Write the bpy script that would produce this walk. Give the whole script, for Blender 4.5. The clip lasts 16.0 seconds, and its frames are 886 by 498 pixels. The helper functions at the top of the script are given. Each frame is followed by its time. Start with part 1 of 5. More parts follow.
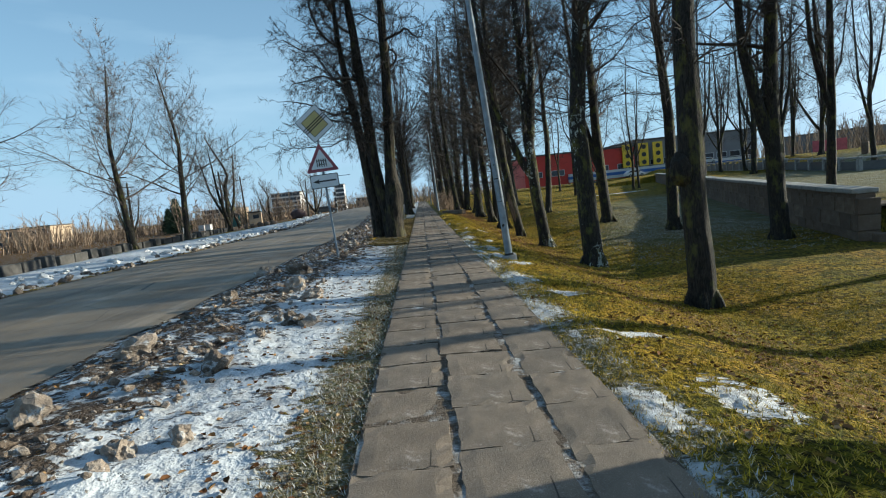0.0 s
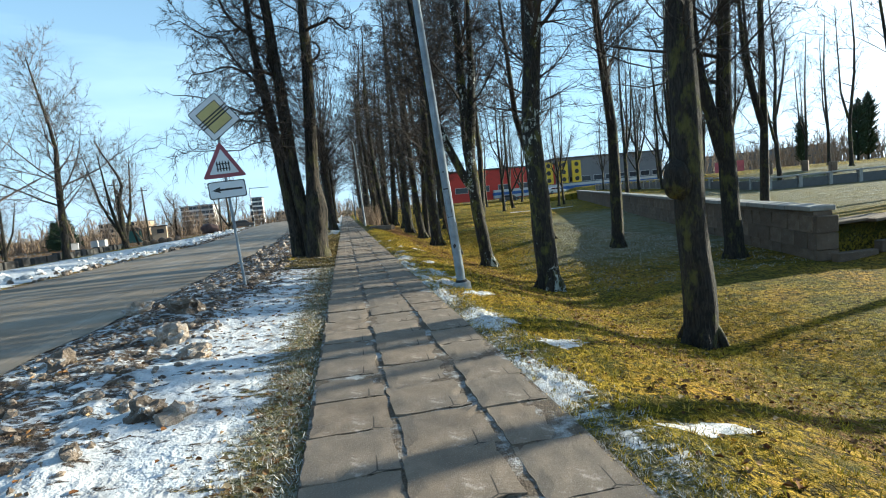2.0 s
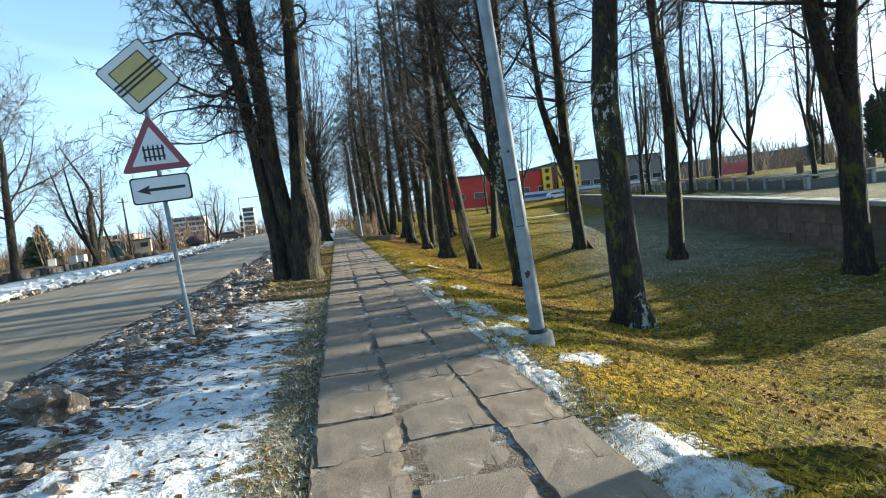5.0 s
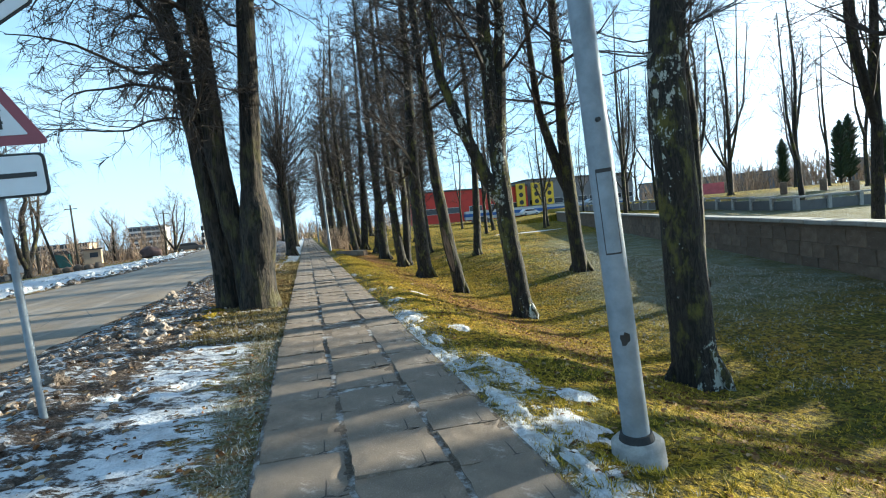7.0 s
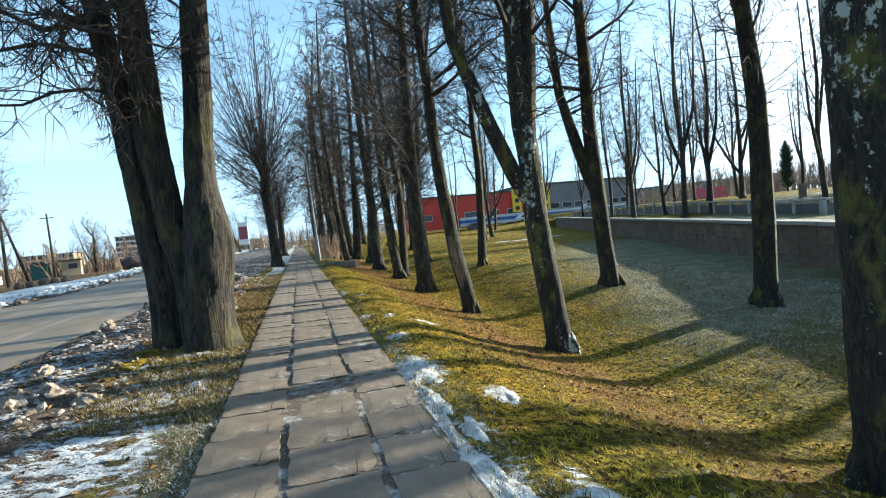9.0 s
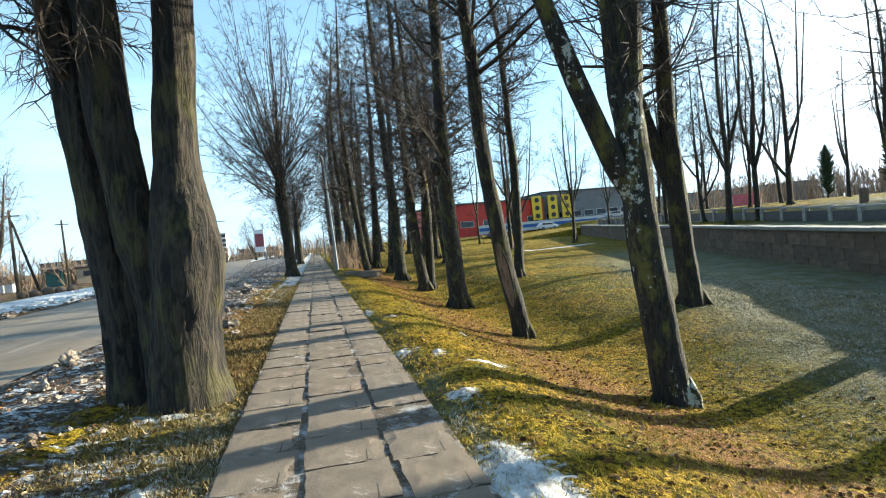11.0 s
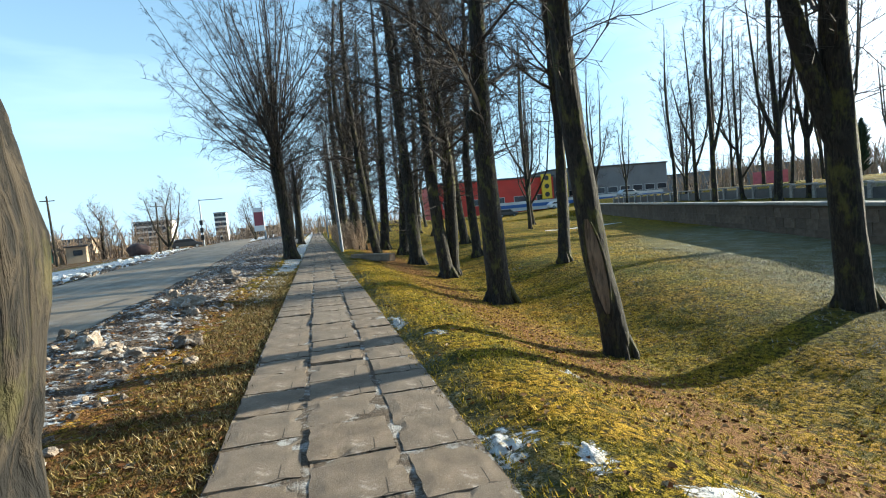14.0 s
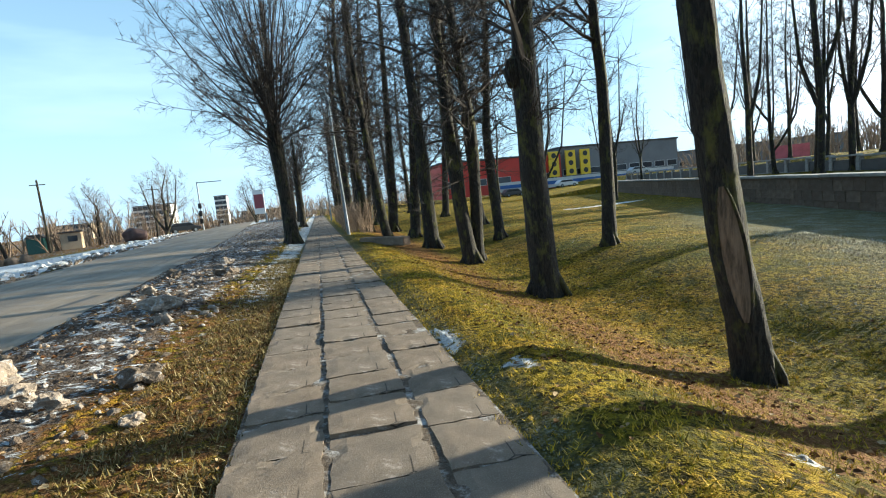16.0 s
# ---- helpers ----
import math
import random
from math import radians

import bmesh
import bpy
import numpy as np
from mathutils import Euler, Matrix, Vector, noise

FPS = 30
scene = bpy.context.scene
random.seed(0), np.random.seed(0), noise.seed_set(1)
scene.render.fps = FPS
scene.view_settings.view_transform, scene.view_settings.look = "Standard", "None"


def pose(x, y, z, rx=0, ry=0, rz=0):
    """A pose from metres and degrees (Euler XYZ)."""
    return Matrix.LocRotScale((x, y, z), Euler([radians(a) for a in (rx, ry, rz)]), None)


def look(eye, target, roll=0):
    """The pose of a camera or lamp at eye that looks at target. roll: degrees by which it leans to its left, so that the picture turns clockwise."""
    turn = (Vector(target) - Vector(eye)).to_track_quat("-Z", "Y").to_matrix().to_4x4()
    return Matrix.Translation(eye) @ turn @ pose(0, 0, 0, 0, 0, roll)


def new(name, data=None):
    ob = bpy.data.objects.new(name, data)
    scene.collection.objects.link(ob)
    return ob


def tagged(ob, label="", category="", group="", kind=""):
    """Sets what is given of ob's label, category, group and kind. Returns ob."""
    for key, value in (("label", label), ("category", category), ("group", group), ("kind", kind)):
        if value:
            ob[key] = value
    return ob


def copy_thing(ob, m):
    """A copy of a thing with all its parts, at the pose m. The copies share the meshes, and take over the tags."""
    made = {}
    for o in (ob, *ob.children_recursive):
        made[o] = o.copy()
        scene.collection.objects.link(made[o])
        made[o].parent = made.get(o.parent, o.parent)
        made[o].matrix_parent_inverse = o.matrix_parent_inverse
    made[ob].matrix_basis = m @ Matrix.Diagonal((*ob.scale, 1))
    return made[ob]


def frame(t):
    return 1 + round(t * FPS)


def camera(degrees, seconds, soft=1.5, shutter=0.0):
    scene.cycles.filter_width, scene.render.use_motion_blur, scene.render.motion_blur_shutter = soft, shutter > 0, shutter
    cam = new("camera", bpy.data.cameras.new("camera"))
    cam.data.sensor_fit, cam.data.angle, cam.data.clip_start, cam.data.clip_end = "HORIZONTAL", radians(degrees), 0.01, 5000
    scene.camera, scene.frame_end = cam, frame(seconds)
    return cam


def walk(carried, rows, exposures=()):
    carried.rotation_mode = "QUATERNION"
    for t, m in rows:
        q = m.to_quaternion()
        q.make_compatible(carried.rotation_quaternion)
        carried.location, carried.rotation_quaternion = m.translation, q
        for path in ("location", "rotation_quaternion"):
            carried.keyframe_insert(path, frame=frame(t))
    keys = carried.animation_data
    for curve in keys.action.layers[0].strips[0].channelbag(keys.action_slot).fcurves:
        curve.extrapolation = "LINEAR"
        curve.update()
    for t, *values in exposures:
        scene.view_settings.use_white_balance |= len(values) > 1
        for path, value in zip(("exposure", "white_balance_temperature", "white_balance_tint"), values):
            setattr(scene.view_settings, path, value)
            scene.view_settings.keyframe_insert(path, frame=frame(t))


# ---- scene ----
cam = camera(83.3, 16.0, soft=1.1)
METRES, EYE, TILT, LEAN, TURN = 20.0, 1.5, -6.3, 6.0, -2.6
ROWS = [
    (0.0, 0.0, 0.0, 0.0, 0.0, 0.0, -0.0),
    (0.5, -0.004, 0.0259, 0.0027, -5.52, 0.82, 0.41),
    (1.0, -0.0104, 0.0524, 0.005, -8.93, 1.03, 0.62),
    (1.5, -0.0122, 0.0806, 0.0053, -10.12, 0.84, 0.49),
    (2.0, -0.012, 0.1107, 0.0105, -8.67, 1.68, 0.41),
    (2.5, -0.0148, 0.1407, 0.0154, -7.84, 2.45, 0.2),
    (3.0, -0.0148, 0.1723, 0.0192, -7.44, 2.73, 0.49),
    (3.5, -0.019, 0.2044, 0.0213, -7.74, 2.51, 1.54),
    (4.0, -0.0217, 0.2368, 0.023, -7.73, 2.39, 1.98),
    (6.5, -0.0238, 0.3895, 0.0401, -12.51, 3.2, 0.21),
    (7.0, -0.0227, 0.4234, 0.0441, -12.82, 4.18, 0.65),
    (7.5, -0.0196, 0.4543, 0.0482, -15.01, 3.78, 1.26),
    (8.0, -0.0142, 0.4883, 0.0537, -15.63, 3.5, 1.46),
    (8.5, -0.0135, 0.5213, 0.0584, -15.15, 3.94, 2.12),
    (9.0, -0.011, 0.5557, 0.0616, -13.56, 4.93, 1.18),
    (9.5, -0.0134, 0.5887, 0.0648, -10.8, 6.22, 0.64),
    (12.0, -0.0181, 0.7417, 0.0822, -13.26, 5.8, 0.16),
    (12.5, -0.0181, 0.7731, 0.084, -13.03, 5.99, -1.23),
    (13.0, -0.0205, 0.8053, 0.0873, -12.3, 5.58, -0.88),
    (13.5, -0.0243, 0.8366, 0.091, -11.89, 3.78, 0.34),
    (14.0, -0.026, 0.8678, 0.0942, -11.68, 3.54, 0.61),
    (14.5, -0.0285, 0.897, 0.098, -11.28, 4.0, 0.53),
    (15.0, -0.0294, 0.9289, 0.1004, -9.75, 3.45, 0.63),
    (15.5, -0.0345, 0.9595, 0.1022, -9.94, 1.97, 0.96),
    (16.0, -0.0366, 0.9899, 0.1036, -11.43, 1.36, 1.25),
]
EXPOSURE = [(0.0, 0.92, 5250, 6), (0.5, 1.02, 5250, 6), (1.5, 1.45, 5300, 6), (3.5, 1.6, 5350, 6), (7.0, 1.88, 5300, 6), (9.0, 1.8, 5300, 6), (9.5, 1.88, 5400, 6), (12.0, 1.95, 5500, 6), (12.5, 1.97, 5500, 6), (13.5, 1.75, 5400, 6), (15.0, 1.57, 5450, 6), (16.0, 1.6, 5450, 6)]
walk(cam, [(t, pose(0, 0, EYE, TILT, LEAN, TURN) @ pose(METRES * x, METRES * y, METRES * z, 90 + pitch, roll, yaw)) for t, x, y, z, yaw, pitch, roll in ROWS], EXPOSURE)

# ---- world and sun ----
SUN_AZ, SUN_EL = 79.0, 12.5          # degrees clockwise from +y, degrees up
world = bpy.data.worlds.new("sky")
scene.world = world
world.use_nodes = True
wn = world.node_tree.nodes
sky = wn.new("ShaderNodeTexSky")
sky.sky_type, sky.sun_disc = "NISHITA", False
sky.sun_elevation, sky.sun_rotation = radians(SUN_EL), radians(SUN_AZ)
sky.dust_density, sky.air_density, sky.ozone_density = 0.15, 1.0, 2.5
wn["Background"].inputs["Strength"].default_value = 0.054


def sky_link(a, b):
    world.node_tree.links.new(a, b)


def sky_math(op, a, b=None):
    n = wn.new("ShaderNodeMath")
    n.operation, n.use_clamp = op, True
    for i, v in enumerate((a, b)):
        if hasattr(v, "is_linked"):
            sky_link(v, n.inputs[i])
        elif v is not None:
            n.inputs[i].default_value = v
    return n.outputs[0]


a, e = radians(SUN_AZ), radians(SUN_EL)
SUN_DIR = Vector((math.sin(a) * math.cos(e), math.cos(a) * math.cos(e), math.sin(e)))
# thin winter haze: whiter towards the horizon and the sun, with faint streaks of cirrus
way = wn.new("ShaderNodeTexCoord").outputs["Generated"]
dot = wn.new("ShaderNodeVectorMath")
dot.operation = "DOT_PRODUCT"
dot.inputs[1].default_value = SUN_DIR
sky_link(way, dot.inputs[0])
up = wn.new("ShaderNodeSeparateXYZ")
sky_link(way, up.inputs[0])
glow = sky_math("POWER", sky_math("MAXIMUM", dot.outputs["Value"], 0.0), 11.0)
low = sky_math("POWER", sky_math("SUBTRACT", 1.0, sky_math("ABSOLUTE", up.outputs[2])), 3.2)
cirrus = wn.new("ShaderNodeTexNoise")
cirrus.inputs["Scale"].default_value, cirrus.inputs["Detail"].default_value = 2.2, 5
place = wn.new("ShaderNodeMapping")
place.inputs["Scale"].default_value = (0.8, 1.6, 5.0)
sky_link(way, place.inputs[0])
sky_link(place.outputs[0], cirrus.inputs["Vector"])
wisp = sky_math("MULTIPLY", sky_math("SUBTRACT", cirrus.outputs["Fac"], 0.52), 1.4)
veil = sky_math("ADD", sky_math("ADD", sky_math("MULTIPLY", glow, 0.85), sky_math("MULTIPLY", low, 0.85)), sky_math("ADD", wisp, 0.22))
hazy = wn.new("ShaderNodeMix")
hazy.data_type = "RGBA"
sky_link(veil, hazy.inputs[0])
clear = wn.new("ShaderNodeMix")
clear.data_type, clear.blend_type = "RGBA", "MULTIPLY"
clear.inputs[0].default_value, clear.inputs[7].default_value = 1.0, (1.1, 1.38, 1.30, 1)
sky_link(sky.outputs[0], clear.inputs[6])
sky_link(clear.outputs[2], hazy.inputs[6])
white = wn.new("ShaderNodeMix")
white.data_type = "RGBA"
white.inputs[6].default_value, white.inputs[7].default_value = (5.2, 6.6, 7.0, 1), (26.0, 24.5, 22.0, 1)
sky_link(glow, white.inputs[0])
sky_link(white.outputs[2], hazy.inputs[7])
sky_link(hazy.outputs[2], wn["Background"].inputs["Color"])
sun = new("sun", bpy.data.lights.new("sun", "SUN"))
sun.data.energy, sun.data.angle, sun.data.color = 5.0, radians(0.5), (1.0, 0.83, 0.55)
sun.matrix_world = look(SUN_DIR * 100, (0, 0, 0))


# ---- materials ----
class Mat:
    """A node material with small helpers."""

    def __init__(self, name, rough=0.8, metal=0.0):
        self.m = bpy.data.materials.new(name)
        self.m.use_nodes = True
        self.t = self.m.node_tree
        self.b = self.t.nodes["Principled BSDF"]
        self.b.inputs["Roughness"].default_value, self.b.inputs["Metallic"].default_value = rough, metal
        self.co = self.t.nodes.new("ShaderNodeTexCoord").outputs["Object"]

    def link(self, a, b):
        self.t.links.new(a, b)

    def set(self, socket, v):
        if hasattr(v, "is_linked"):
            self.link(v, socket)
        else:
            socket.default_value = v

    def noise(self, scale, detail=4, rough=0.6, stretch=(1, 1, 1), distort=0.0):
        n = self.t.nodes.new("ShaderNodeTexNoise")
        n.inputs["Scale"].default_value, n.inputs["Detail"].default_value = scale, detail
        n.inputs["Roughness"].default_value, n.inputs["Distortion"].default_value = rough, distort
        mp = self.t.nodes.new("ShaderNodeMapping")
        mp.inputs["Scale"].default_value = stretch
        self.link(self.co, mp.inputs["Vector"])
        self.link(mp.outputs[0], n.inputs["Vector"])
        return n.outputs["Fac"]

    def voronoi(self, scale, feature="F1", stretch=(1, 1, 1)):
        n = self.t.nodes.new("ShaderNodeTexVoronoi")
        n.feature = feature
        n.inputs["Scale"].default_value = scale
        mp = self.t.nodes.new("ShaderNodeMapping")
        mp.inputs["Scale"].default_value = stretch
        self.link(self.co, mp.inputs["Vector"])
        self.link(mp.outputs[0], n.inputs["Vector"])
        return n.outputs["Distance"]

    def ramp(self, fac, stops):
        r = self.t.nodes.new("ShaderNodeValToRGB")
        while len(r.color_ramp.elements) < len(stops):
            r.color_ramp.elements.new(0.5)
        for el, (p, c) in zip(r.color_ramp.elements, stops):
            el.position, el.color = p, (*c, 1)
        self.link(fac, r.inputs[0])
        return r.outputs[0]

    def step(self, fac, lo, hi):
        r = self.t.nodes.new("ShaderNodeMapRange")
        r.interpolation_type = "SMOOTHSTEP"
        self.set(r.inputs["Value"], fac)
        self.set(r.inputs["From Min"], lo)
        self.set(r.inputs["From Max"], hi)
        return r.outputs[0]

    def math(self, op, a, b=0.0):
        n = self.t.nodes.new("ShaderNodeMath")
        n.operation = op
        self.set(n.inputs[0], a)
        self.set(n.inputs[1], b)
        return n.outputs[0]

    def mix(self, fac, a, b, kind="MIX"):
        n = self.t.nodes.new("ShaderNodeMix")
        n.data_type, n.blend_type = "RGBA", kind
        self.set(n.inputs[0], fac)
        for s, v in ((n.inputs[6], a), (n.inputs[7], b)):
            self.set(s, (*v, 1) if isinstance(v, tuple) and len(v) == 3 else v)
        return n.outputs[2]

    def attr(self, name):
        n = self.t.nodes.new("ShaderNodeAttribute")
        n.attribute_name = name
        return n.outputs["Fac"]

    def random(self):
        return self.t.nodes.new("ShaderNodeObjectInfo").outputs["Random"]

    def island(self):
        return self.t.nodes.new("ShaderNodeNewGeometry").outputs["Random Per Island"]

    def axis(self, i):
        n = self.t.nodes.new("ShaderNodeSeparateXYZ")
        self.link(self.co, n.inputs[0])
        return n.outputs[i]

    def colour(self, v):
        self.set(self.b.inputs["Base Color"], (*v, 1) if isinstance(v, tuple) else v)
        return self

    def rough(self, v):
        self.set(self.b.inputs["Roughness"], v)
        return self

    def bump(self, height, strength=0.5, dist=0.02):
        n = self.t.nodes.new("ShaderNodeBump")
        n.inputs["Strength"].default_value, n.inputs["Distance"].default_value = strength, dist
        self.link(height, n.inputs["Height"])
        self.link(n.outputs[0], self.b.inputs["Normal"])
        return self


def grass_colour(m):
    """Short winter lawn: moss green to straw, with blades at a centimetre's scale."""
    big, mid, fine = m.noise(0.55, 3), m.noise(5, 4), m.noise(55, 3, 0.7)
    c = m.ramp(big, [(0.3, (0.15, 0.150, 0.014)), (0.48, (0.34, 0.245, 0.016)), (0.72, (0.52, 0.290, 0.025))])
    c = m.mix(m.step(mid, 0.52, 0.75), c, (0.24, 0.125, 0.022))
    # shadow speckle between grass clumps, put into the colour
    c = m.mix(m.math("MULTIPLY", m.step(m.noise(13, 4, 0.75), 0.56, 0.42), 0.95), c, (0.020, 0.018, 0.004))
    c = m.mix(m.math("MULTIPLY", m.step(m.noise(2.1, 4, 0.6), 0.52, 0.36), 0.8), c, (0.055, 0.058, 0.006))
    c = m.mix(m.step(fine, 0.52, 0.3), c, (0.035, 0.034, 0.010))
    return c, mid, m.math("ADD", m.math("MULTIPLY", m.noise(13, 4, 0.7), 1.7), m.math("ADD", m.math("MULTIPLY", m.noise(31, 3, 0.7), 0.9), m.math("MULTIPLY", fine, 0.3)))


def make_ground():
    m = Mat("lawn_and_snow", 0.95)
    m.b.inputs["Specular IOR Level"].default_value = 0.08
    c, mid, fine = grass_colour(m)
    # wall's shade painted into the grass as dark olive, through the frost mask
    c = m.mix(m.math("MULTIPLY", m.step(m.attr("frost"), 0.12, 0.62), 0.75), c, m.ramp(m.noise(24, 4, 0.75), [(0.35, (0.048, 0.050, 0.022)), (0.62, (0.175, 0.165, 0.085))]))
    leaf = m.step(m.math("ADD", m.attr("leaf"), m.math("MULTIPLY", m.math("SUBTRACT", m.noise(9, 4, 0.7), 0.5), 1.4)), 0.4, 0.75)
    lc = m.ramp(m.noise(40, 3, 0.8), [(0.3, (0.045, 0.020, 0.009)), (0.52, (0.18, 0.085, 0.030)), (0.75, (0.34, 0.21, 0.09))])
    c = m.mix(leaf, c, lc)
    dirt = m.step(m.math("ADD", m.attr("dirt"), m.math("MULTIPLY", m.math("SUBTRACT", m.noise(6, 5, 0.7), 0.5), 1.3)), 0.45, 0.7)
    dc = m.ramp(m.noise(22, 4, 0.7), [(0.3, (0.045, 0.034, 0.026)), (0.55, (0.12, 0.092, 0.072)), (0.75, (0.32, 0.29, 0.27))])
    c = m.mix(dirt, c, dc)
    patch = m.math("ADD", m.math("MULTIPLY", m.math("SUBTRACT", m.noise(3.2, 5, 0.65), 0.5), 1.2), m.math("MULTIPLY", m.math("SUBTRACT", m.noise(9, 5, 0.75, (0.6, 1.3, 1)), 0.5), 1.7))
    snow = m.step(m.math("ADD", m.attr("snow"), patch), 0.44, 0.60)
    sc = m.ramp(m.noise(5, 4), [(0.25, (0.34, 0.33, 0.33)), (0.55, (0.56, 0.575, 0.60))])
    c = m.mix(snow, c, sc)
    frost = m.step(m.math("ADD", m.math("ADD", m.attr("frost"), m.math("MULTIPLY", m.math("SUBTRACT", m.noise(1.4, 3), 0.5), 0.9)), m.math("MULTIPLY", m.math("SUBTRACT", m.noise(30, 4, 0.8), 0.5), 2.2)), 0.5, 0.95)
    c = m.mix(m.math("MULTIPLY", frost, 0.55), c, (0.38, 0.40, 0.37))
    m.colour(c)
    grit = m.math("MULTIPLY", m.math("ADD", m.math("MULTIPLY", fine, 0.6), mid), m.math("SUBTRACT", 1.0, m.math("MULTIPLY", snow, 0.93)))
    h = m.math("ADD", grit, m.math("ADD", m.math("MULTIPLY", snow, 1.1), m.math("MULTIPLY", m.noise(6, 4, 0.6), 0.7)))
    return m.bump(h, 1.0, 0.085).m


def make_asphalt():
    m = Mat("worn_asphalt", 0.75)
    c = m.ramp(m.noise(1.1, 4, 0.6, (1, 0.12, 1)), [(0.3, (0.115, 0.088, 0.060)), (0.7, (0.225, 0.172, 0.112))])
    c = m.mix(m.step(m.noise(160, 2), 0.55, 0.75), c, (0.17, 0.16, 0.15))
    c = m.mix(m.step(m.voronoi(0.55, "DISTANCE_TO_EDGE"), 0.005, 0.0), c, (0.02, 0.02, 0.02))
    # sandy streaks, which also paint in the sunlit strips between tree shadows
    c = m.mix(m.math("MULTIPLY", m.step(m.noise(1.6, 5, 0.7, (1, 0.1, 1)), 0.52, 0.66), 0.8), c, (0.27, 0.22, 0.165))
    m.colour(c).rough(m.step(m.noise(0.8, 3), -0.6, 1.2))
    return m.bump(m.noise(190, 2), 0.35, 0.006).m


def make_slab():
    m = Mat("concrete_slab", 0.85)
    c = m.ramp(m.noise(3.0, 5, 0.65), [(0.25, (0.082, 0.060, 0.042)), (0.5, (0.170, 0.127, 0.089)), (0.8, (0.29, 0.222, 0.160))])
    c = m.mix(m.step(m.random(), 0.0, 1.0), c, m.mix(0.5, c, (0.17, 0.14, 0.11)))
    c = m.mix(m.step(m.noise(1.7, 6, 0.75), 0.58, 0.66), c, (0.35, 0.30, 0.255))
    c = m.mix(m.step(m.noise(120, 3, 0.8), 0.5, 0.8), c, (0.38, 0.32, 0.26))
    c = m.mix(m.step(m.noise(60, 3, 0.8), 0.40, 0.25), c, (0.10, 0.075, 0.06))
    crack = m.math("MULTIPLY", m.step(m.voronoi(1.3, "DISTANCE_TO_EDGE"), 0.011, 0.0), m.step(m.noise(0.9, 2), 0.50, 0.58))
    c = m.mix(crack, c, (0.035, 0.027, 0.02))
    c = m.mix(m.math("MULTIPLY", m.step(m.noise(4.5, 6, 0.8), 0.60, 0.70), 0.7), c, (0.085, 0.068, 0.045))
    m.colour(c)
    return m.bump(m.math("ADD", m.noise(110, 3, 0.8), m.math("MULTIPLY", m.noise(5, 5, 0.7), 0.8)), 0.55, 0.009).m


def make_joint():
    m = Mat("frosted_joint_soil", 0.95)
    ice = m.step(m.noise(3.4, 6, 0.75), 0.47, 0.66)
    m.colour(m.mix(ice, m.ramp(m.noise(40), [(0.3, (0.05, 0.036, 0.024)), (0.7, (0.15, 0.11, 0.075))]), (0.42, 0.41, 0.40)))
    return m.bump(m.noise(60, 4), 0.8, 0.02).m


def make_bark(name, dark, light, moss, pale=0.0, scale=24, long=0.2, warp=1.2):
    m = Mat(name, 0.92)
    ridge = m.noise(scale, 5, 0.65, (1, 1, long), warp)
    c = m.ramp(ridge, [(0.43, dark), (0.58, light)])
    c = m.mix(m.step(m.noise(2.2, 4), 0.52, 0.7), c, tuple(0.55 * v for v in light))
    c = m.mix(m.math("MULTIPLY", m.step(m.noise(3.6, 5, 0.7, (1, 1, 0.5)), 0.5, 0.66), moss), c, (0.20, 0.19, 0.025))
    if pale:
        spots = m.step(m.math("ADD", m.noise(10, 6, 0.75, (1, 1, 0.7)), m.math("MULTIPLY", m.noise(1.5, 2, 0.5, (1, 1, 0.35)), 0.8)), 1.08 - pale, 1.12 - pale)
        c = m.mix(spots, c, (0.44, 0.46, 0.41))
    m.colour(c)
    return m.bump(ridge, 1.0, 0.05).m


def make_twig(name="bare_twigs", k=1.0):
    m = Mat(name, 0.9)
    m.colour(m.ramp(m.noise(1.4, 3), [(0.3, (0.024 * k, 0.018 * k, 0.014 * k)), (0.7, (0.062 * k, 0.047 * k, 0.036 * k))]))
    return m.m


def make_stone():
    m = Mat("weathered_dolomite", 0.9)
    c = m.ramp(m.noise(2.4, 5, 0.7), [(0.25, (0.075, 0.05, 0.034)), (0.5, (0.17, 0.12, 0.082)), (0.8, (0.30, 0.225, 0.16))])
    c = m.mix(m.math("MULTIPLY", m.random(), 0.75), c, (0.085, 0.06, 0.042))
    c = m.mix(m.step(m.noise(26, 4, 0.8), 0.6, 0.75), c, (0.38, 0.35, 0.30))
    m.colour(c)
    return m.bump(m.math("ADD", m.noise(30, 4), m.noise(6, 3)), 0.8, 0.03).m


def make_plain(name, c, rough=0.6, metal=0.0, vary=0.25, scale=6.0, bump=0.15):
    m = Mat(name, rough, metal)
    d = tuple(max(0.0, v * (1 - vary)) for v in c)
    m.colour(m.mix(m.step(m.noise(scale, 5, 0.65), 0.3, 0.7), d, c))
    return m.bump(m.noise(scale * 8, 3), bump, 0.004).m


def make_clod(name, pale):
    m = Mat(name, 0.85)
    c = m.ramp(m.noise(7, 5, 0.7), [(0.3, (0.09, 0.068, 0.05)), (0.46, (0.21, 0.155, 0.11)), (0.7, (0.42, 0.35, 0.28))] if pale
               else [(0.3, (0.035, 0.025, 0.018)), (0.55, (0.12, 0.085, 0.058)), (0.8, (0.27, 0.215, 0.165))])
    c = m.mix(m.math("MULTIPLY", m.island(), 0.45), c, (0.36, 0.32, 0.28) if pale else (0.20, 0.165, 0.13))
    c = m.mix(m.math("MULTIPLY", m.step(m.noise(12, 5, 0.75), 0.54, 0.64), 0.8), c, (0.50, 0.51, 0.53))
    m.colour(c)
    return m.bump(m.math("ADD", m.noise(30, 4, 0.7), m.noise(9, 3)), 1.0, 0.03).m


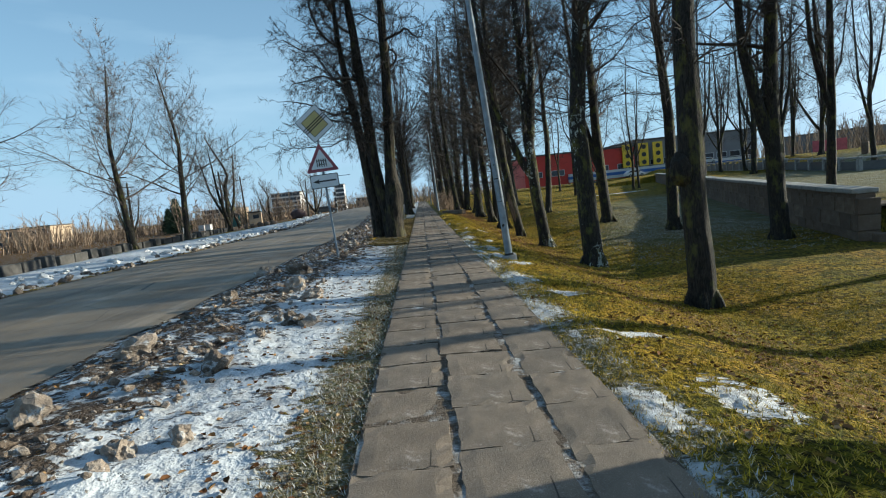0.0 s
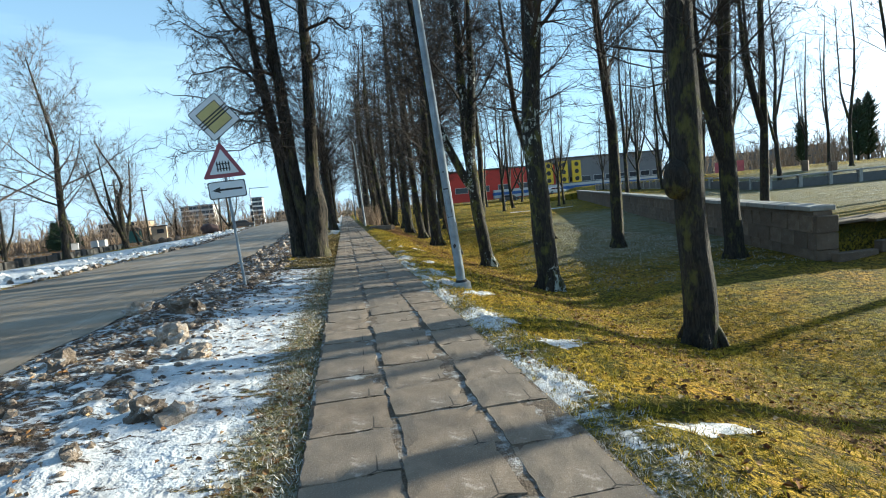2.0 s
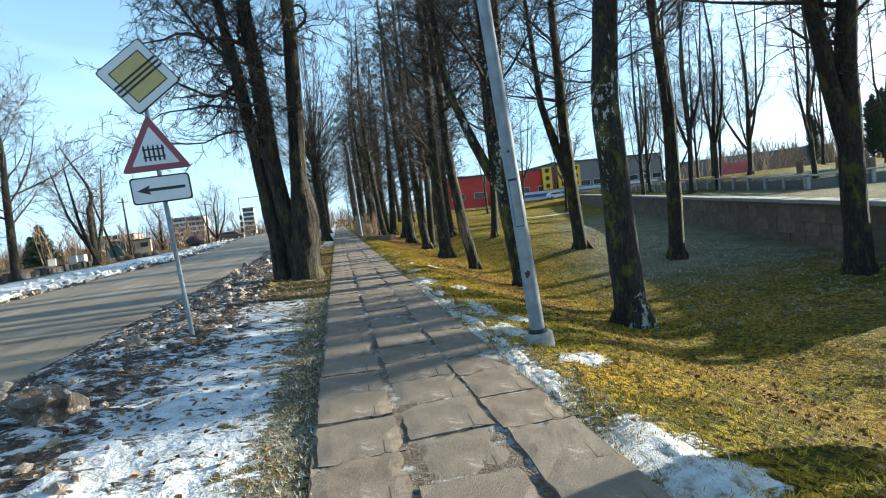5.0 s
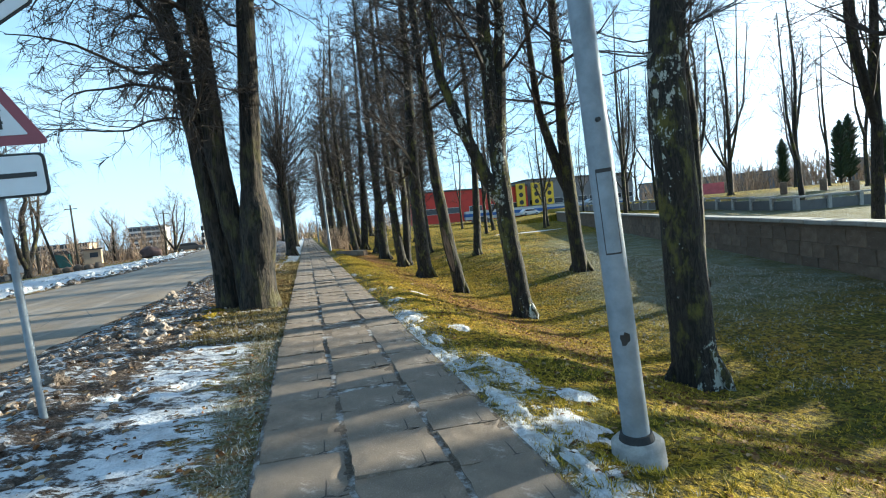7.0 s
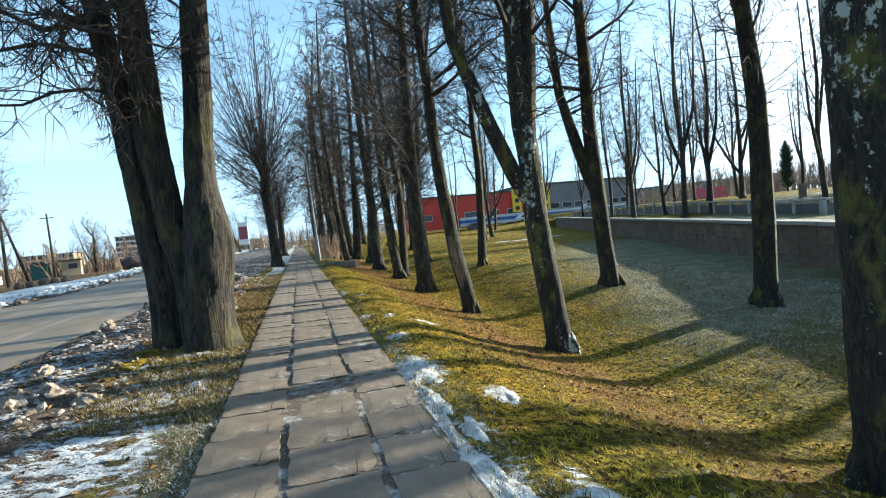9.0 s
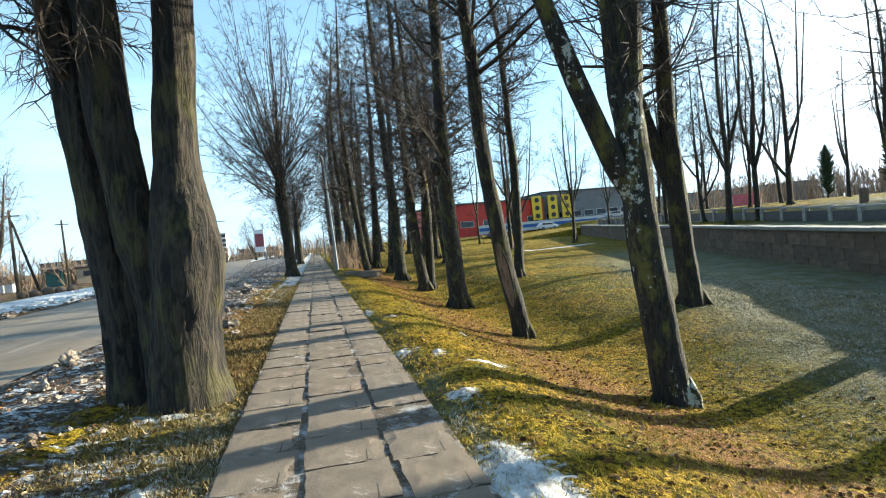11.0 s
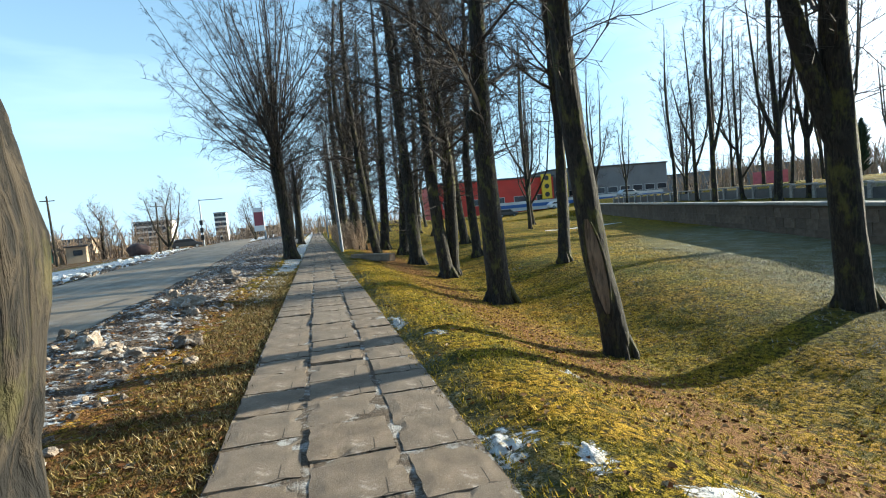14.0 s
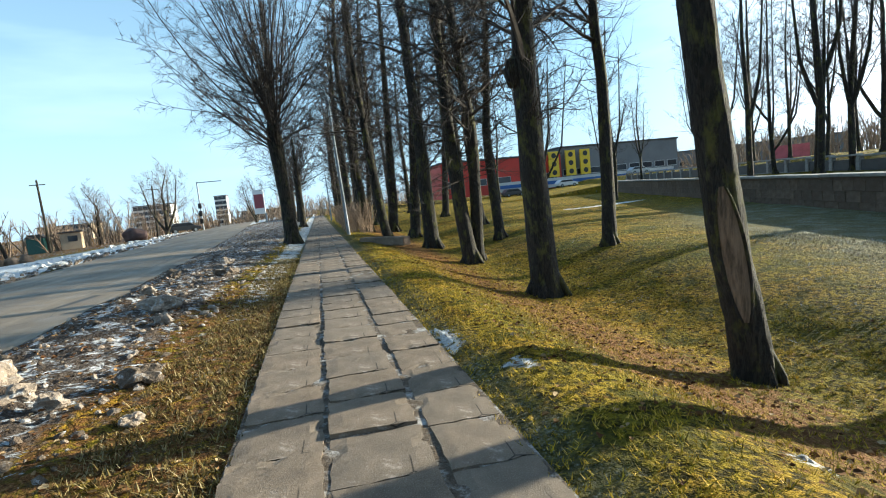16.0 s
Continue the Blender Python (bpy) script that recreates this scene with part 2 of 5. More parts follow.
def make_snow():
    m = Mat("old_snow", 0.7)
    m.colour(m.ramp(m.noise(10, 5, 0.7), [(0.34, (0.24, 0.20, 0.15)), (0.46, (0.52, 0.51, 0.50)), (0.62, (0.70, 0.71, 0.73))]))
    m.b.inputs["Subsurface Weight"].default_value = 0.0
    return m.bump(m.math("ADD", m.noise(28, 5, 0.7), m.noise(90, 2)), 0.9, 0.02).m


GROUND, ASPHALT, SLAB, JOINT, STONE, SNOW = make_ground(), make_asphalt(), make_slab(), make_joint(), make_stone(), make_snow()
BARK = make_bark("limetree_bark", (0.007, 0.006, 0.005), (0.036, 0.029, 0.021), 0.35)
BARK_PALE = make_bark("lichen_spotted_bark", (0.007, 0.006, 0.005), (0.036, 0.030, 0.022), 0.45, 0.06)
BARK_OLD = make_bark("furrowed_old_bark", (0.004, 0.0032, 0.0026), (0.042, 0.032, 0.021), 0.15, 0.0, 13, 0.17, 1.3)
# second twig material: same colours brightened, sunlight painted in for trees across the road
TWIG, TWIG_SUNLIT = make_twig(), make_twig("sunlit_twigs", 2.4)
CLOD_PALE, CLOD_DARK = make_clod("dirty_ice", True), make_clod("frozen_soil", False)
GALV = make_plain("galvanised_steel", (0.27, 0.31, 0.35), 0.55, 0.2, 0.35, 5)
CONCRETE = make_plain("cast_concrete", (0.40, 0.38, 0.35), 0.9, 0, 0.4, 9, 0.4)
CAPSTONE = make_plain("pale_capstone", (0.33, 0.315, 0.29), 0.9, 0, 0.35, 3, 0.4)
BLACK = make_plain("black_paint", (0.02, 0.02, 0.02), 0.5)
RUBBER = make_plain("black_rubber", (0.025, 0.025, 0.027), 0.8)
WHITE = make_plain("white_sign_sheet", (0.72, 0.74, 0.76), 0.45, 0, 0.08, 3, 0.02)
RED = make_plain("red_sign_sheet", (0.27, 0.065, 0.085), 0.45, 0, 0.15, 4, 0.02)
YELLOW = make_plain("faded_yellow_sheet", (0.52, 0.43, 0.16), 0.45, 0, 0.15, 4, 0.02)
RED_WALL = make_plain("red_cladding", (0.50, 0.035, 0.02), 0.6, 0, 0.2, 0.3)
YELLOW_WALL = make_plain("yellow_cladding", (0.75, 0.50, 0.02), 0.6, 0, 0.15, 0.3)
GREY_WALL = make_plain("grey_cladding", (0.16, 0.16, 0.17), 0.7, 0, 0.25, 0.2)
# pale render, lightened further so that its colour carries the distance haze
HAZED_PALE_WALL = make_plain("hazed_pale_render", (0.58, 0.56, 0.54), 0.8, 0, 0.25, 0.2)
TAN_WALL = make_plain("tan_brickwork", (0.45, 0.34, 0.23), 0.85, 0, 0.3, 0.5)
DARK_PANEL = make_plain("dark_granite_panel", (0.085, 0.085, 0.088), 0.4, 0, 0.3, 2)
ROOF = make_plain("dark_roofing", (0.07, 0.065, 0.065), 0.8, 0, 0.3, 0.6)
BLUE = make_plain("blue_band", (0.03, 0.10, 0.32), 0.5)
CONIFER = make_plain("conifer_needles", (0.030, 0.055, 0.022), 0.9, 0, 0.5, 3)
SCRUB = make_plain("brown_scrub", (0.30, 0.215, 0.145), 0.95, 0, 0.5, 0.4)
GLASS = make_plain("dark_glazing", (0.03, 0.035, 0.045), 0.12, 0, 0.2, 0.3, 0.0)


# ---- mesh helpers ----
def mesh_of(name, verts, faces, mat, smooth=False):
    me = bpy.data.meshes.new(name)
    me.from_pydata([tuple(v) for v in verts], [], faces)
    me.materials.append(mat)
    if smooth:
        me.polygons.foreach_set("use_smooth", [True] * len(me.polygons))
    me.update()
    return me


def bm_mesh(name, bm, mat, smooth=False):
    me = bpy.data.meshes.new(name)
    bm.to_mesh(me)
    bm.free()
    me.materials.append(mat)
    if smooth:
        me.polygons.foreach_set("use_smooth", [True] * len(me.polygons))
    return me


def part(name, bm, material, parent, label="", smooth=False):
    """Link a bmesh as one mesh object under a thing or a part."""
    ob = new(name, bm_mesh(name, bm, material, smooth))
    ob.parent = parent
    return tagged(ob, label)


def part_mesh(name, me, parent, label=""):
    ob = new(name, me)
    ob.parent = parent
    return tagged(ob, label)


def thing(name, m, label, category, group="", kind=""):
    ob = new(name)
    ob.empty_display_size = 0.2
    ob.matrix_world = m
    return tagged(ob, label, category, group, kind)


def box(sx, sy, sz, at=(0, 0, 0), bevel=0.0, bm=None, rz=0.0):
    """A box of that size whose base centre is at the place given."""
    b = bmesh.new()
    bmesh.ops.create_cube(b, size=1, matrix=Matrix.Diagonal((sx, sy, sz, 1)))
    if bevel:
        bmesh.ops.bevel(b, geom=b.edges[:], offset=bevel, segments=1, affect="EDGES")
    b.transform(pose(at[0], at[1], at[2] + sz / 2, 0, 0, rz))
    if bm is None:
        return b
    me = bpy.data.meshes.new("t")
    b.to_mesh(me)
    b.free()
    bm.from_mesh(me)
    bpy.data.meshes.remove(me)
    return bm


def prism(points, depth, bevel=0.0):
    """A flat shape in the xz plane, drawn out along y."""
    b = bmesh.new()
    f = b.faces.new([b.verts.new((x, 0, z)) for x, z in points])
    r = bmesh.ops.extrude_face_region(b, geom=[f])
    bmesh.ops.translate(b, vec=(0, depth, 0), verts=[v for v in r["geom"] if isinstance(v, bmesh.types.BMVert)])
    bmesh.ops.recalc_face_normals(b, faces=b.faces[:])
    if bevel:
        bmesh.ops.bevel(b, geom=b.edges[:], offset=bevel, segments=1, affect="EDGES")
    return b


def furrow(p, d):
    """Ridges that run up a trunk, from -1 to 1."""
    q = (p[0] * 11 + 0.7 * d[0], p[1] * 11 + 0.7 * d[1], p[2] * 1.3)
    return 1.5 * noise.noise(q) + 0.7 * noise.noise((q[0] * 2.1, q[1] * 2.1, q[2] * 2.6))


def tube(V, F, pts, rads, k, rng=None, rough=0.0, relief=0.0):
    """Add a tapered tube along points to lists of vertices and faces."""
    pts = [np.asarray(p, float) for p in pts]
    n, start, ref = len(pts), len(V), None
    for i, p in enumerate(pts):
        d = pts[min(i + 1, n - 1)] - pts[max(i - 1, 0)]
        d = d / (np.linalg.norm(d) + 1e-9)
        if ref is None:
            ref = np.cross(d, (0.31, 0.95, 0.05) if abs(d[2]) > 0.5 else (0, 0, 1))
        u = ref - d * (ref @ d)
        u /= np.linalg.norm(u) + 1e-9
        w, ref = np.cross(d, u), u
        for j in range(k):
            a = 2 * math.pi * j / k
            r = rads[i] * (1 + (rough * rng.uniform(-1, 1) if rng else 0))
            o = math.cos(a) * u + math.sin(a) * w
            if relief:
                r += relief * furrow(p + r * o, o)
            V.append(p + r * o)
    for i in range(n - 1):
        for j in range(k):
            a, b = start + i * k + j, start + i * k + (j + 1) % k
            F.append((a, b, b + k, a + k))
    V.append(pts[-1] + (pts[-1] - pts[-2]) * 0.05)
    top = start + (n - 1) * k
    for j in range(k):
        F.append((top + j, top + (j + 1) % k, len(V) - 1))


def lump(rng, size, flat=0.6, sub=2, sharp=0.35):
    """An uneven rounded lump, resting on its base."""
    b = bmesh.new()
    bmesh.ops.create_icosphere(b, subdivisions=sub, radius=1)
    off = Vector((rng.uniform(-9, 9), rng.uniform(-9, 9), rng.uniform(-9, 9)))
    sx, sy = rng.uniform(0.7, 1.3), rng.uniform(0.7, 1.2)
    for v in b.verts:
        k = 1 + sharp * noise.noise(v.co * 1.3 + off) + 0.5 * sharp * noise.noise(v.co * 3.1 + off)
        v.co = Vector((v.co.x * sx, v.co.y * sy, max(v.co.z, -0.45) * flat)) * k * size
    return b


# ---- the lie of the land ----
def lerp(x, table):
    return float(np.interp(x, [p[0] for p in table], [p[1] for p in table]))


def wall_x(y):
    """The foot of the stone retaining wall."""
    return 11.75 + 0.395 * (y - 13.4)


WALL_Y0, WALL_Y1 = 13.0, 78.0


def smooth01(a, b, x):
    t = min(1, max(0, (x - a) / (b - a)))
    return t * t * (3 - 2 * t)


def terrace(x, y):
    """The upper lawn behind the wall."""
    z = lerp(y, [(-30, -0.5), (13, -0.15), (30, 0.0), (50, 0.6), (80, 0.9), (400, 1.2)])
    rise = smooth01(0.25, 4.0, x - 30.1 - 0.27 * max(0, y - 33.2)) * smooth01(32.6, 36.5, y)
    return z + 1.0 * rise


def land(x, y, fine=True):
    depth = lerp(y, [(-20, 1), (28, 1), (36, 0.85), (48, 0.45), (70, 0.2), (400, 0.1)])
    z = lerp(x, [(-300, -1.5), (-40, -0.6), (-22, -0.1), (-16, 0.2), (-14, 0.28), (-10.6, 0.20), (-9.8, 0.12), (-4.1, 0.03), (-3.5, 0.10), (-2.9, 0.13), (-2.2, 0.09), (-1.2, 0.03), (-0.7, 0.0), (1.25, -0.035)])
    if x > 1.25:
        crest = smooth01(14, 20, y)
        rest = [(2.95, -0.38), (3.4, -0.57), (3.9, -0.76), (4.45, -0.92), (5.0, -1.02), (6, -1.0), (9, -0.97), (12, -0.95)]
        z = crest * lerp(x, [(1.25, -0.025), (1.5, 0.02), (1.75, 0.025), (1.95, 0.0), (2.25, -0.08), (2.6, -0.22)] + rest) + (1 - crest) * lerp(x, [(1.25, -0.035), (1.5, -0.03), (1.75, -0.07), (1.95, -0.13), (2.25, -0.18), (2.6, -0.27)] + rest)
        z = z * depth if z < 0 else z
        lawn = lerp(y, [(-30, -0.95), (14, -0.95), (20, -0.90), (24, -0.65), (34, -0.42), (55, -0.15), (80, 0.1), (400, 0.6)])
        foot = lerp(y, [(-30, -0.95), (13.5, -0.95), (78, -0.15), (90, 0.0), (400, 0.6)])
        base = lawn + smooth01(9.5, max(12, wall_x(y)), x) * (foot - lawn)
        z = z + smooth01(5.5, 9, x) * (base - z)
        if x > 11:
            if y < WALL_Y0 - 0.01:
                up = smooth01(wall_x(WALL_Y0), wall_x(WALL_Y0) + 5.0 + 0.25 * (WALL_Y0 - y), x)
            elif y > WALL_Y1 + 0.01:
                up = smooth01(wall_x(y) - 14, wall_x(y) + 1, x)
            else:
                up = smooth01(wall_x(y) + 0.12, wall_x(y) + 0.5, x)
            z += up * (terrace(x, y) - z)
    z -= 0.10 * math.exp(-((x - 1.88) ** 2 + (y - 11.3) ** 2) / 0.12)
    if fine:
        z += 0.05 * noise.noise((x * 0.35, y * 0.35, 0)) * (1 if x > 2 or x < -11 else 0.15)
        if -4.1 < x < -0.8:
            k = smooth01(-0.8, -2.2, x) * smooth01(-4.1, -3.6, x)
            z += k * (0.09 * max(0, noise.noise((x * 2.2, y * 2.2, 4))) + 0.05 * noise.noise((x * 6, y * 6, 1)) + 0.07 * smooth01(24, 32, y)) + 0.018 * noise.noise((x * 7, y * 7, 3)) * smooth01(-0.8, -1.1, x)
        elif x > 1.3 and x < 11:
            z += 0.03 * noise.noise((x * 2.3, y * 2.3, 2)) + 0.016 * noise.noise((x * 5, y * 5, 6))
    return z


SNOW_SPOTS = [(1.45, 8.25, .38, .7), (1.3, 5.9, .3, .75), (2.05, 5.0, .45, .12), (2.1, 3.3, .3, .4), (1.35, 3.1, .28, .5), (1.25, 1.6, .25, .9),
              (1.95, 7.1, .28, .2), (1.75, 13.2, .25, .7), (2.05, 12.4, .22, .22), (1.65, 11.75, .3, .3), (1.98, 10.4, .35, .25), (1.4, 16.6, .3, .7),
              (1.97, 15.5, .18, .3), (1.18, 14.3, .16, 1.8), (1.3, 20.5, .22, .3), (1.72, 20.1, .13, .25), (2.24, 19.6, .3, .15), (1.55, 18.3, .2, .2),
              (1.3, 25.0, .12, .6), (1.65, 23.7, .14, .18), (1.3, 10.2, .2, .9), (2.6, 22, .1, .1), (-1.3, 19.0, .5, .18), (-0.95, 17.3, .3, .6)]


def cover(x, y):
    """How much snow, leaf litter, frozen dirt and hoar frost lies at a place."""
    snow = leaf = dirt = frost = 0.0
    if x < -0.5:
        strip = lerp(y, [(0, 1), (9, 1), (13, 0.82), (18, 0.68), (21, 0.25), (26, 0.2), (30, 0.8), (90, 0.9)])
        w = lerp(y, [(0, 1.05), (12, 0.95), (18, 0.8), (26, 0.35), (45, 0.6)])
        c = lerp(y, [(0, -1.75), (12, -1.55), (20, -1.4), (28, -1.15), (40, -0.95)])
        snow = strip * 0.73 * (1 - smooth01(0.5, 1.0, abs(x - c) / w))
        edge = lerp(y, [(0, -1.9), (17, -1.9), (23, -1.45), (40, -1.2)])
        dirt = max(smooth01(edge, edge - 0.8, x) * 0.85, 0.42 * smooth01(17, 21, y), 0.78 * smooth01(-1.0, -1.35, x) * (1 - smooth01(17, 20, y)))
        snow = max(snow, 0.47 * smooth01(edge, edge - 0.6, x) * (1 if y < 19 else 0.9))
        leaf = max(0.62 * smooth01(17, 21, y) * (1 - 0.5 * smooth01(28, 34, y)), 0.5 * (1 - smooth01(17, 20, y)))
        frost = 0.62 * smooth01(-1.6, -0.9, x) * (1 - 0.6 * smooth01(17, 22, y))
        if x < -9.5:
            dirt = 0.7 * smooth01(-10.6, -10.0, x)
            snow = 0.98 * smooth01(-9.9, -10.6, x) * (1 - smooth01(-14.2, -16.5, x) * 0.65)
            leaf = 0.7 * smooth01(-16, -20, x)
    elif x > 1.0:
        leaf = (0.42 + 0.16 * smooth01(13, 18, y)) * math.exp(-((x - 3.7) / 1.5) ** 2) + 0.13
        # frost in the wall's shade; the same band also darkens the lawn colour
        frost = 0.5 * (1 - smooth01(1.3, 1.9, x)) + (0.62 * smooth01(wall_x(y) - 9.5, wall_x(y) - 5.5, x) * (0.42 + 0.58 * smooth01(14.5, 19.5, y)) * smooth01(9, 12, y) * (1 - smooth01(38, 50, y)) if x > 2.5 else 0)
        for sx, sy, a, b in SNOW_SPOTS:
            d = ((x - sx) / a) ** 2 + ((y - sy) / b) ** 2
            if d < 2.5:
                snow = max(snow, 0.55 * (1 - smooth01(0.6, 2.0, d)))
        ragged = 1.36 + 0.06 * math.sin(1.7 * y) + 0.05 * math.sin(4.1 * y)
        snow = max(snow, 0.47 * (1 - smooth01(0.10, 0.34, abs(x - ragged))) * smooth01(1.0, 5.0, y) * (1 - smooth01(14, 16.5, y)))
        if x > 12:
            snow = 0.14 * smooth01(12, 20, x)
    return snow, leaf, dirt, frost


def build_ground():
    left = np.concatenate([[-1500, -600, -250, -120, -70, -45, -32, -26, -22, -19], np.arange(-17, -10.5, 0.4), np.arange(-10.5, -9.3, 0.2), np.arange(-9.2, -4.4, 0.8), np.arange(-4.3, 1.21, 0.11),
                           np.arange(1.25, 6, 0.14), np.arange(6, 10.6, 0.3)])
    ys = np.concatenate([[-1500, -500, -150, -60, -25, -10, -5], np.arange(-3, 34, 0.14), np.arange(34, 60, 0.35), np.arange(60, 130, 2.0), [140, 170, 220, 350, 700, 1500, 4000]])
    ys = np.array(sorted(set(ys.tolist() + [WALL_Y0 - 0.02, WALL_Y0, WALL_Y1, WALL_Y1 + 0.02])))
    right = [0.0, 0.08, 0.2, 0.3, 0.42, 0.5, 1.2, 2.5, 4, 6, 8, 10, 12, 14, 15.5, 17, 18.5, 20, 23, 28, 40, 70, 150, 400, 1400]
    verts, att = [], []
    for y in ys:
        wx = wall_x(min(max(y, WALL_Y0), 120))
        xs = list(left) + [10.6 + (wx - 10.6) * f for f in (0.3, 0.65)] + [wx + 0.1 + r for r in right]
        for x in xs:
            near = -60 < y < 140
            verts.append((x, y, land(x, y, near)))
            att.append(cover(x, y))
    n = len(xs)
    faces = [(i * n + j, i * n + j + 1, (i + 1) * n + j + 1, (i + 1) * n + j) for i in range(len(ys) - 1) for j in range(n - 1)]
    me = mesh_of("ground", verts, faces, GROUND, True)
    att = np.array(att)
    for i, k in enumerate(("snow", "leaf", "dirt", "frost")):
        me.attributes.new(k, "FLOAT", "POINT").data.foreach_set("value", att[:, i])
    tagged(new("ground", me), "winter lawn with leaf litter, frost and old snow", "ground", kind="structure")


def road_left(y):
    return lerp(y, [(-60, -10.4), (40, -9.8), (60, -11.5), (130, -20), (300, -60)])


def road_right(y):
    return lerp(y, [(-60, -4.1), (28, -4.0), (36, -4.5), (64, -6.6), (130, -13), (300, -45)])


def build_road():
    verts, faces = [], []
    ys = list(np.arange(-60, 60, 0.7)) + list(np.arange(60, 140, 5)) + [170, 220, 300]
    for y in ys:
        a, b = road_left(y) + 0.12 * noise.noise((0, y * 0.8, 0)), road_right(y) + 0.22 * noise.noise((3, y * 0.7, 0))
        for f in (0, 0.25, 0.5, 0.75, 1):
            x = a + (b - a) * f
            verts.append((x, y, land(x, y, False) + 0.018 + 0.04 * math.sin(math.pi * f)))
    faces = [(i * 5 + j, i * 5 + j + 1, i * 5 + 6 + j, i * 5 + 5 + j) for i in range(len(ys) - 1) for j in range(4)]
    tagged(new("road", mesh_of("road", verts, faces, ASPHALT, True)), "worn grey asphalt road with streaks of sand and painted sunlight", "road", kind="structure")


# ---- bare trees ----
def limb(rng, start, direction, length, n, up, wander):
    """Points along a bending branch."""
    p, d = np.array(start, float), np.array(direction, float)
    pts = [p]
    for _ in range(n):
        d = d + np.array([rng.gauss(0, wander), rng.gauss(0, wander), rng.gauss(0, wander) + up])
        d /= np.linalg.norm(d)
        p = p + d * length / n
        pts.append(p)
    return pts


def side(rng, d, angle):
    """A direction that leaves d at about that angle."""
    r = np.array([rng.gauss(0, 1) for _ in range(3)])
    r -= d * (r @ d)
    r /= np.linalg.norm(r) + 1e-9
    v = d * math.cos(angle) + r * math.sin(angle)
    return v / np.linalg.norm(v)


def along(pts, f):
    i = min(int(f * (len(pts) - 1)), len(pts) - 2)
    t = f * (len(pts) - 1) - i
    d = pts[i + 1] - pts[i]
    return pts[i] * (1 - t) + pts[i + 1] * t, d / (np.linalg.norm(d) + 1e-9)


def spike(V, F, p, d, r):
    """A thin straight twig: three sides that meet in its tip."""
    u = np.cross(d, (0.3, 0.2, 0.93))
    u = u / (np.linalg.norm(u) + 1e-9) * r
    w = np.cross(d, u)
    w = w / (np.linalg.norm(w) + 1e-9) * r
    n = len(V)
    V += [p + u, p - 0.5 * u + 0.87 * w, p - 0.5 * u - 0.87 * w, p + d]
    F += [(n, n + 1, n + 3), (n + 1, n + 2, n + 3), (n + 2, n, n + 3)]


def bent(rng, V, F, p, d, r, droop):
    """A thin twig that curves on its way to the tip."""
    u = np.cross(d, (0.3, 0.2, 0.93))
    u = u / (np.linalg.norm(u) + 1e-9)
    w = np.cross(d / (np.linalg.norm(d) + 1e-9), u)
    ln, n = np.linalg.norm(d), len(V)
    kink = np.array([rng.gauss(0, 0.16), rng.gauss(0, 0.16), rng.gauss(0, 0.16) - droop]) * ln
    for c, k in ((p, 1.0), (p + d * 0.5 - kink * 0.25, 0.75)):
        V += [c + u * r * k, c + (-0.5 * u + 0.87 * w) * r * k, c + (-0.5 * u - 0.87 * w) * r * k]
    V.append(p + d + kink)
    for j in range(3):
        a, b = n + j, n + (j + 1) % 3
        F += [(a, b, b + 3, a + 3), (a + 3, b + 3, n + 6)]


def twigs(rng, V, F, pts, r, length, count, sub, up, lo=0.15, thin=0.008, wander=0.17, curl=None, share=(0.25, 0.7)):
    """Side branches with their twigs along a limb."""
    for i in range(count):
        f = lo + (1 - lo) * (i + rng.random()) / count
        p, d = along(pts, min(f, 0.999))
        ln = length * (1.1 - 0.6 * f) * rng.uniform(0.6, 1.2)
        b = limb(rng, p, side(rng, d, rng.uniform(0.6, 1.15)), ln, 4, up, wander)
        r1 = max(thin * 1.2, r * (1 - f) * 0.34 + thin * 0.7)
        tube(V, F, b, [r1, r1 * 0.85, r1 * 0.7, r1 * 0.55, thin * 0.6], 3)
        for _ in range(sub):
            q, e = along(b, rng.uniform(0.15, 0.98))
            way_out = side(rng, e, rng.uniform(0.4, 1.1)) * ln * rng.uniform(*share)
            if curl is None:
                spike(V, F, q, way_out, thin)
            else:
                bent(rng, V, F, q, way_out, thin, curl)


def flare(rng, V, F, base, r, roots=5):
    """Root toes spreading from a trunk's foot."""
    for i in range(roots):
        a = 2 * math.pi * (i + rng.uniform(0, 0.6)) / roots
        d = np.array([math.cos(a), math.sin(a), 0])
        b = np.array(base, float)
        ln = r * rng.uniform(1.0, 1.4)
        tube(V, F, [b + d * r * 0.45 + (0, 0, r * 1.5), b + d * r * 0.9 + (0, 0, r * 0.45), b + d * ln + (0, 0, -0.04), b + d * ln * 1.25 + (0, 0, -0.2)],
             [r * 0.22, r * 0.27, r * 0.15, r * 0.05], 6, rng, 0.1)


def stem(V, F, pts, rads, k, seed, roots=True, relief=0.0):
    """A trunk with a swollen foot and uneven girth. pts: heights from the ground."""
    rng = random.Random(seed)
    fine, rr = [], []
    n = 70 if relief else 14
    for i in range(n + 1):
        f = i / n
        g = (f ** 1.5) * (len(pts) - 1)
        j = min(int(g), len(pts) - 2)
        t = g - j
        p = np.array(pts[j], float) * (1 - t) + np.array(pts[j + 1], float) * t
        p[:2] += [0.035 * noise.noise((p[2] * 0.7, seed, 0)), 0.035 * noise.noise((p[2] * 0.7, seed, 7))]
        r = rads[j] * (1 - t) + rads[j + 1] * t
        z = p[2] - pts[0][2]
        fine.append(p)
        rr.append(r * (1 + (0.24 * math.exp(-z / 0.25) if roots else 0)))
    tube(V, F, fine, rr, k, rng, 0.0 if relief else 0.045, relief)
    if roots:
        flare(rng, V, F, (pts[0][0], pts[0][1], pts[0][2] + 0.1), rads[0] * 1.25)
    return fine


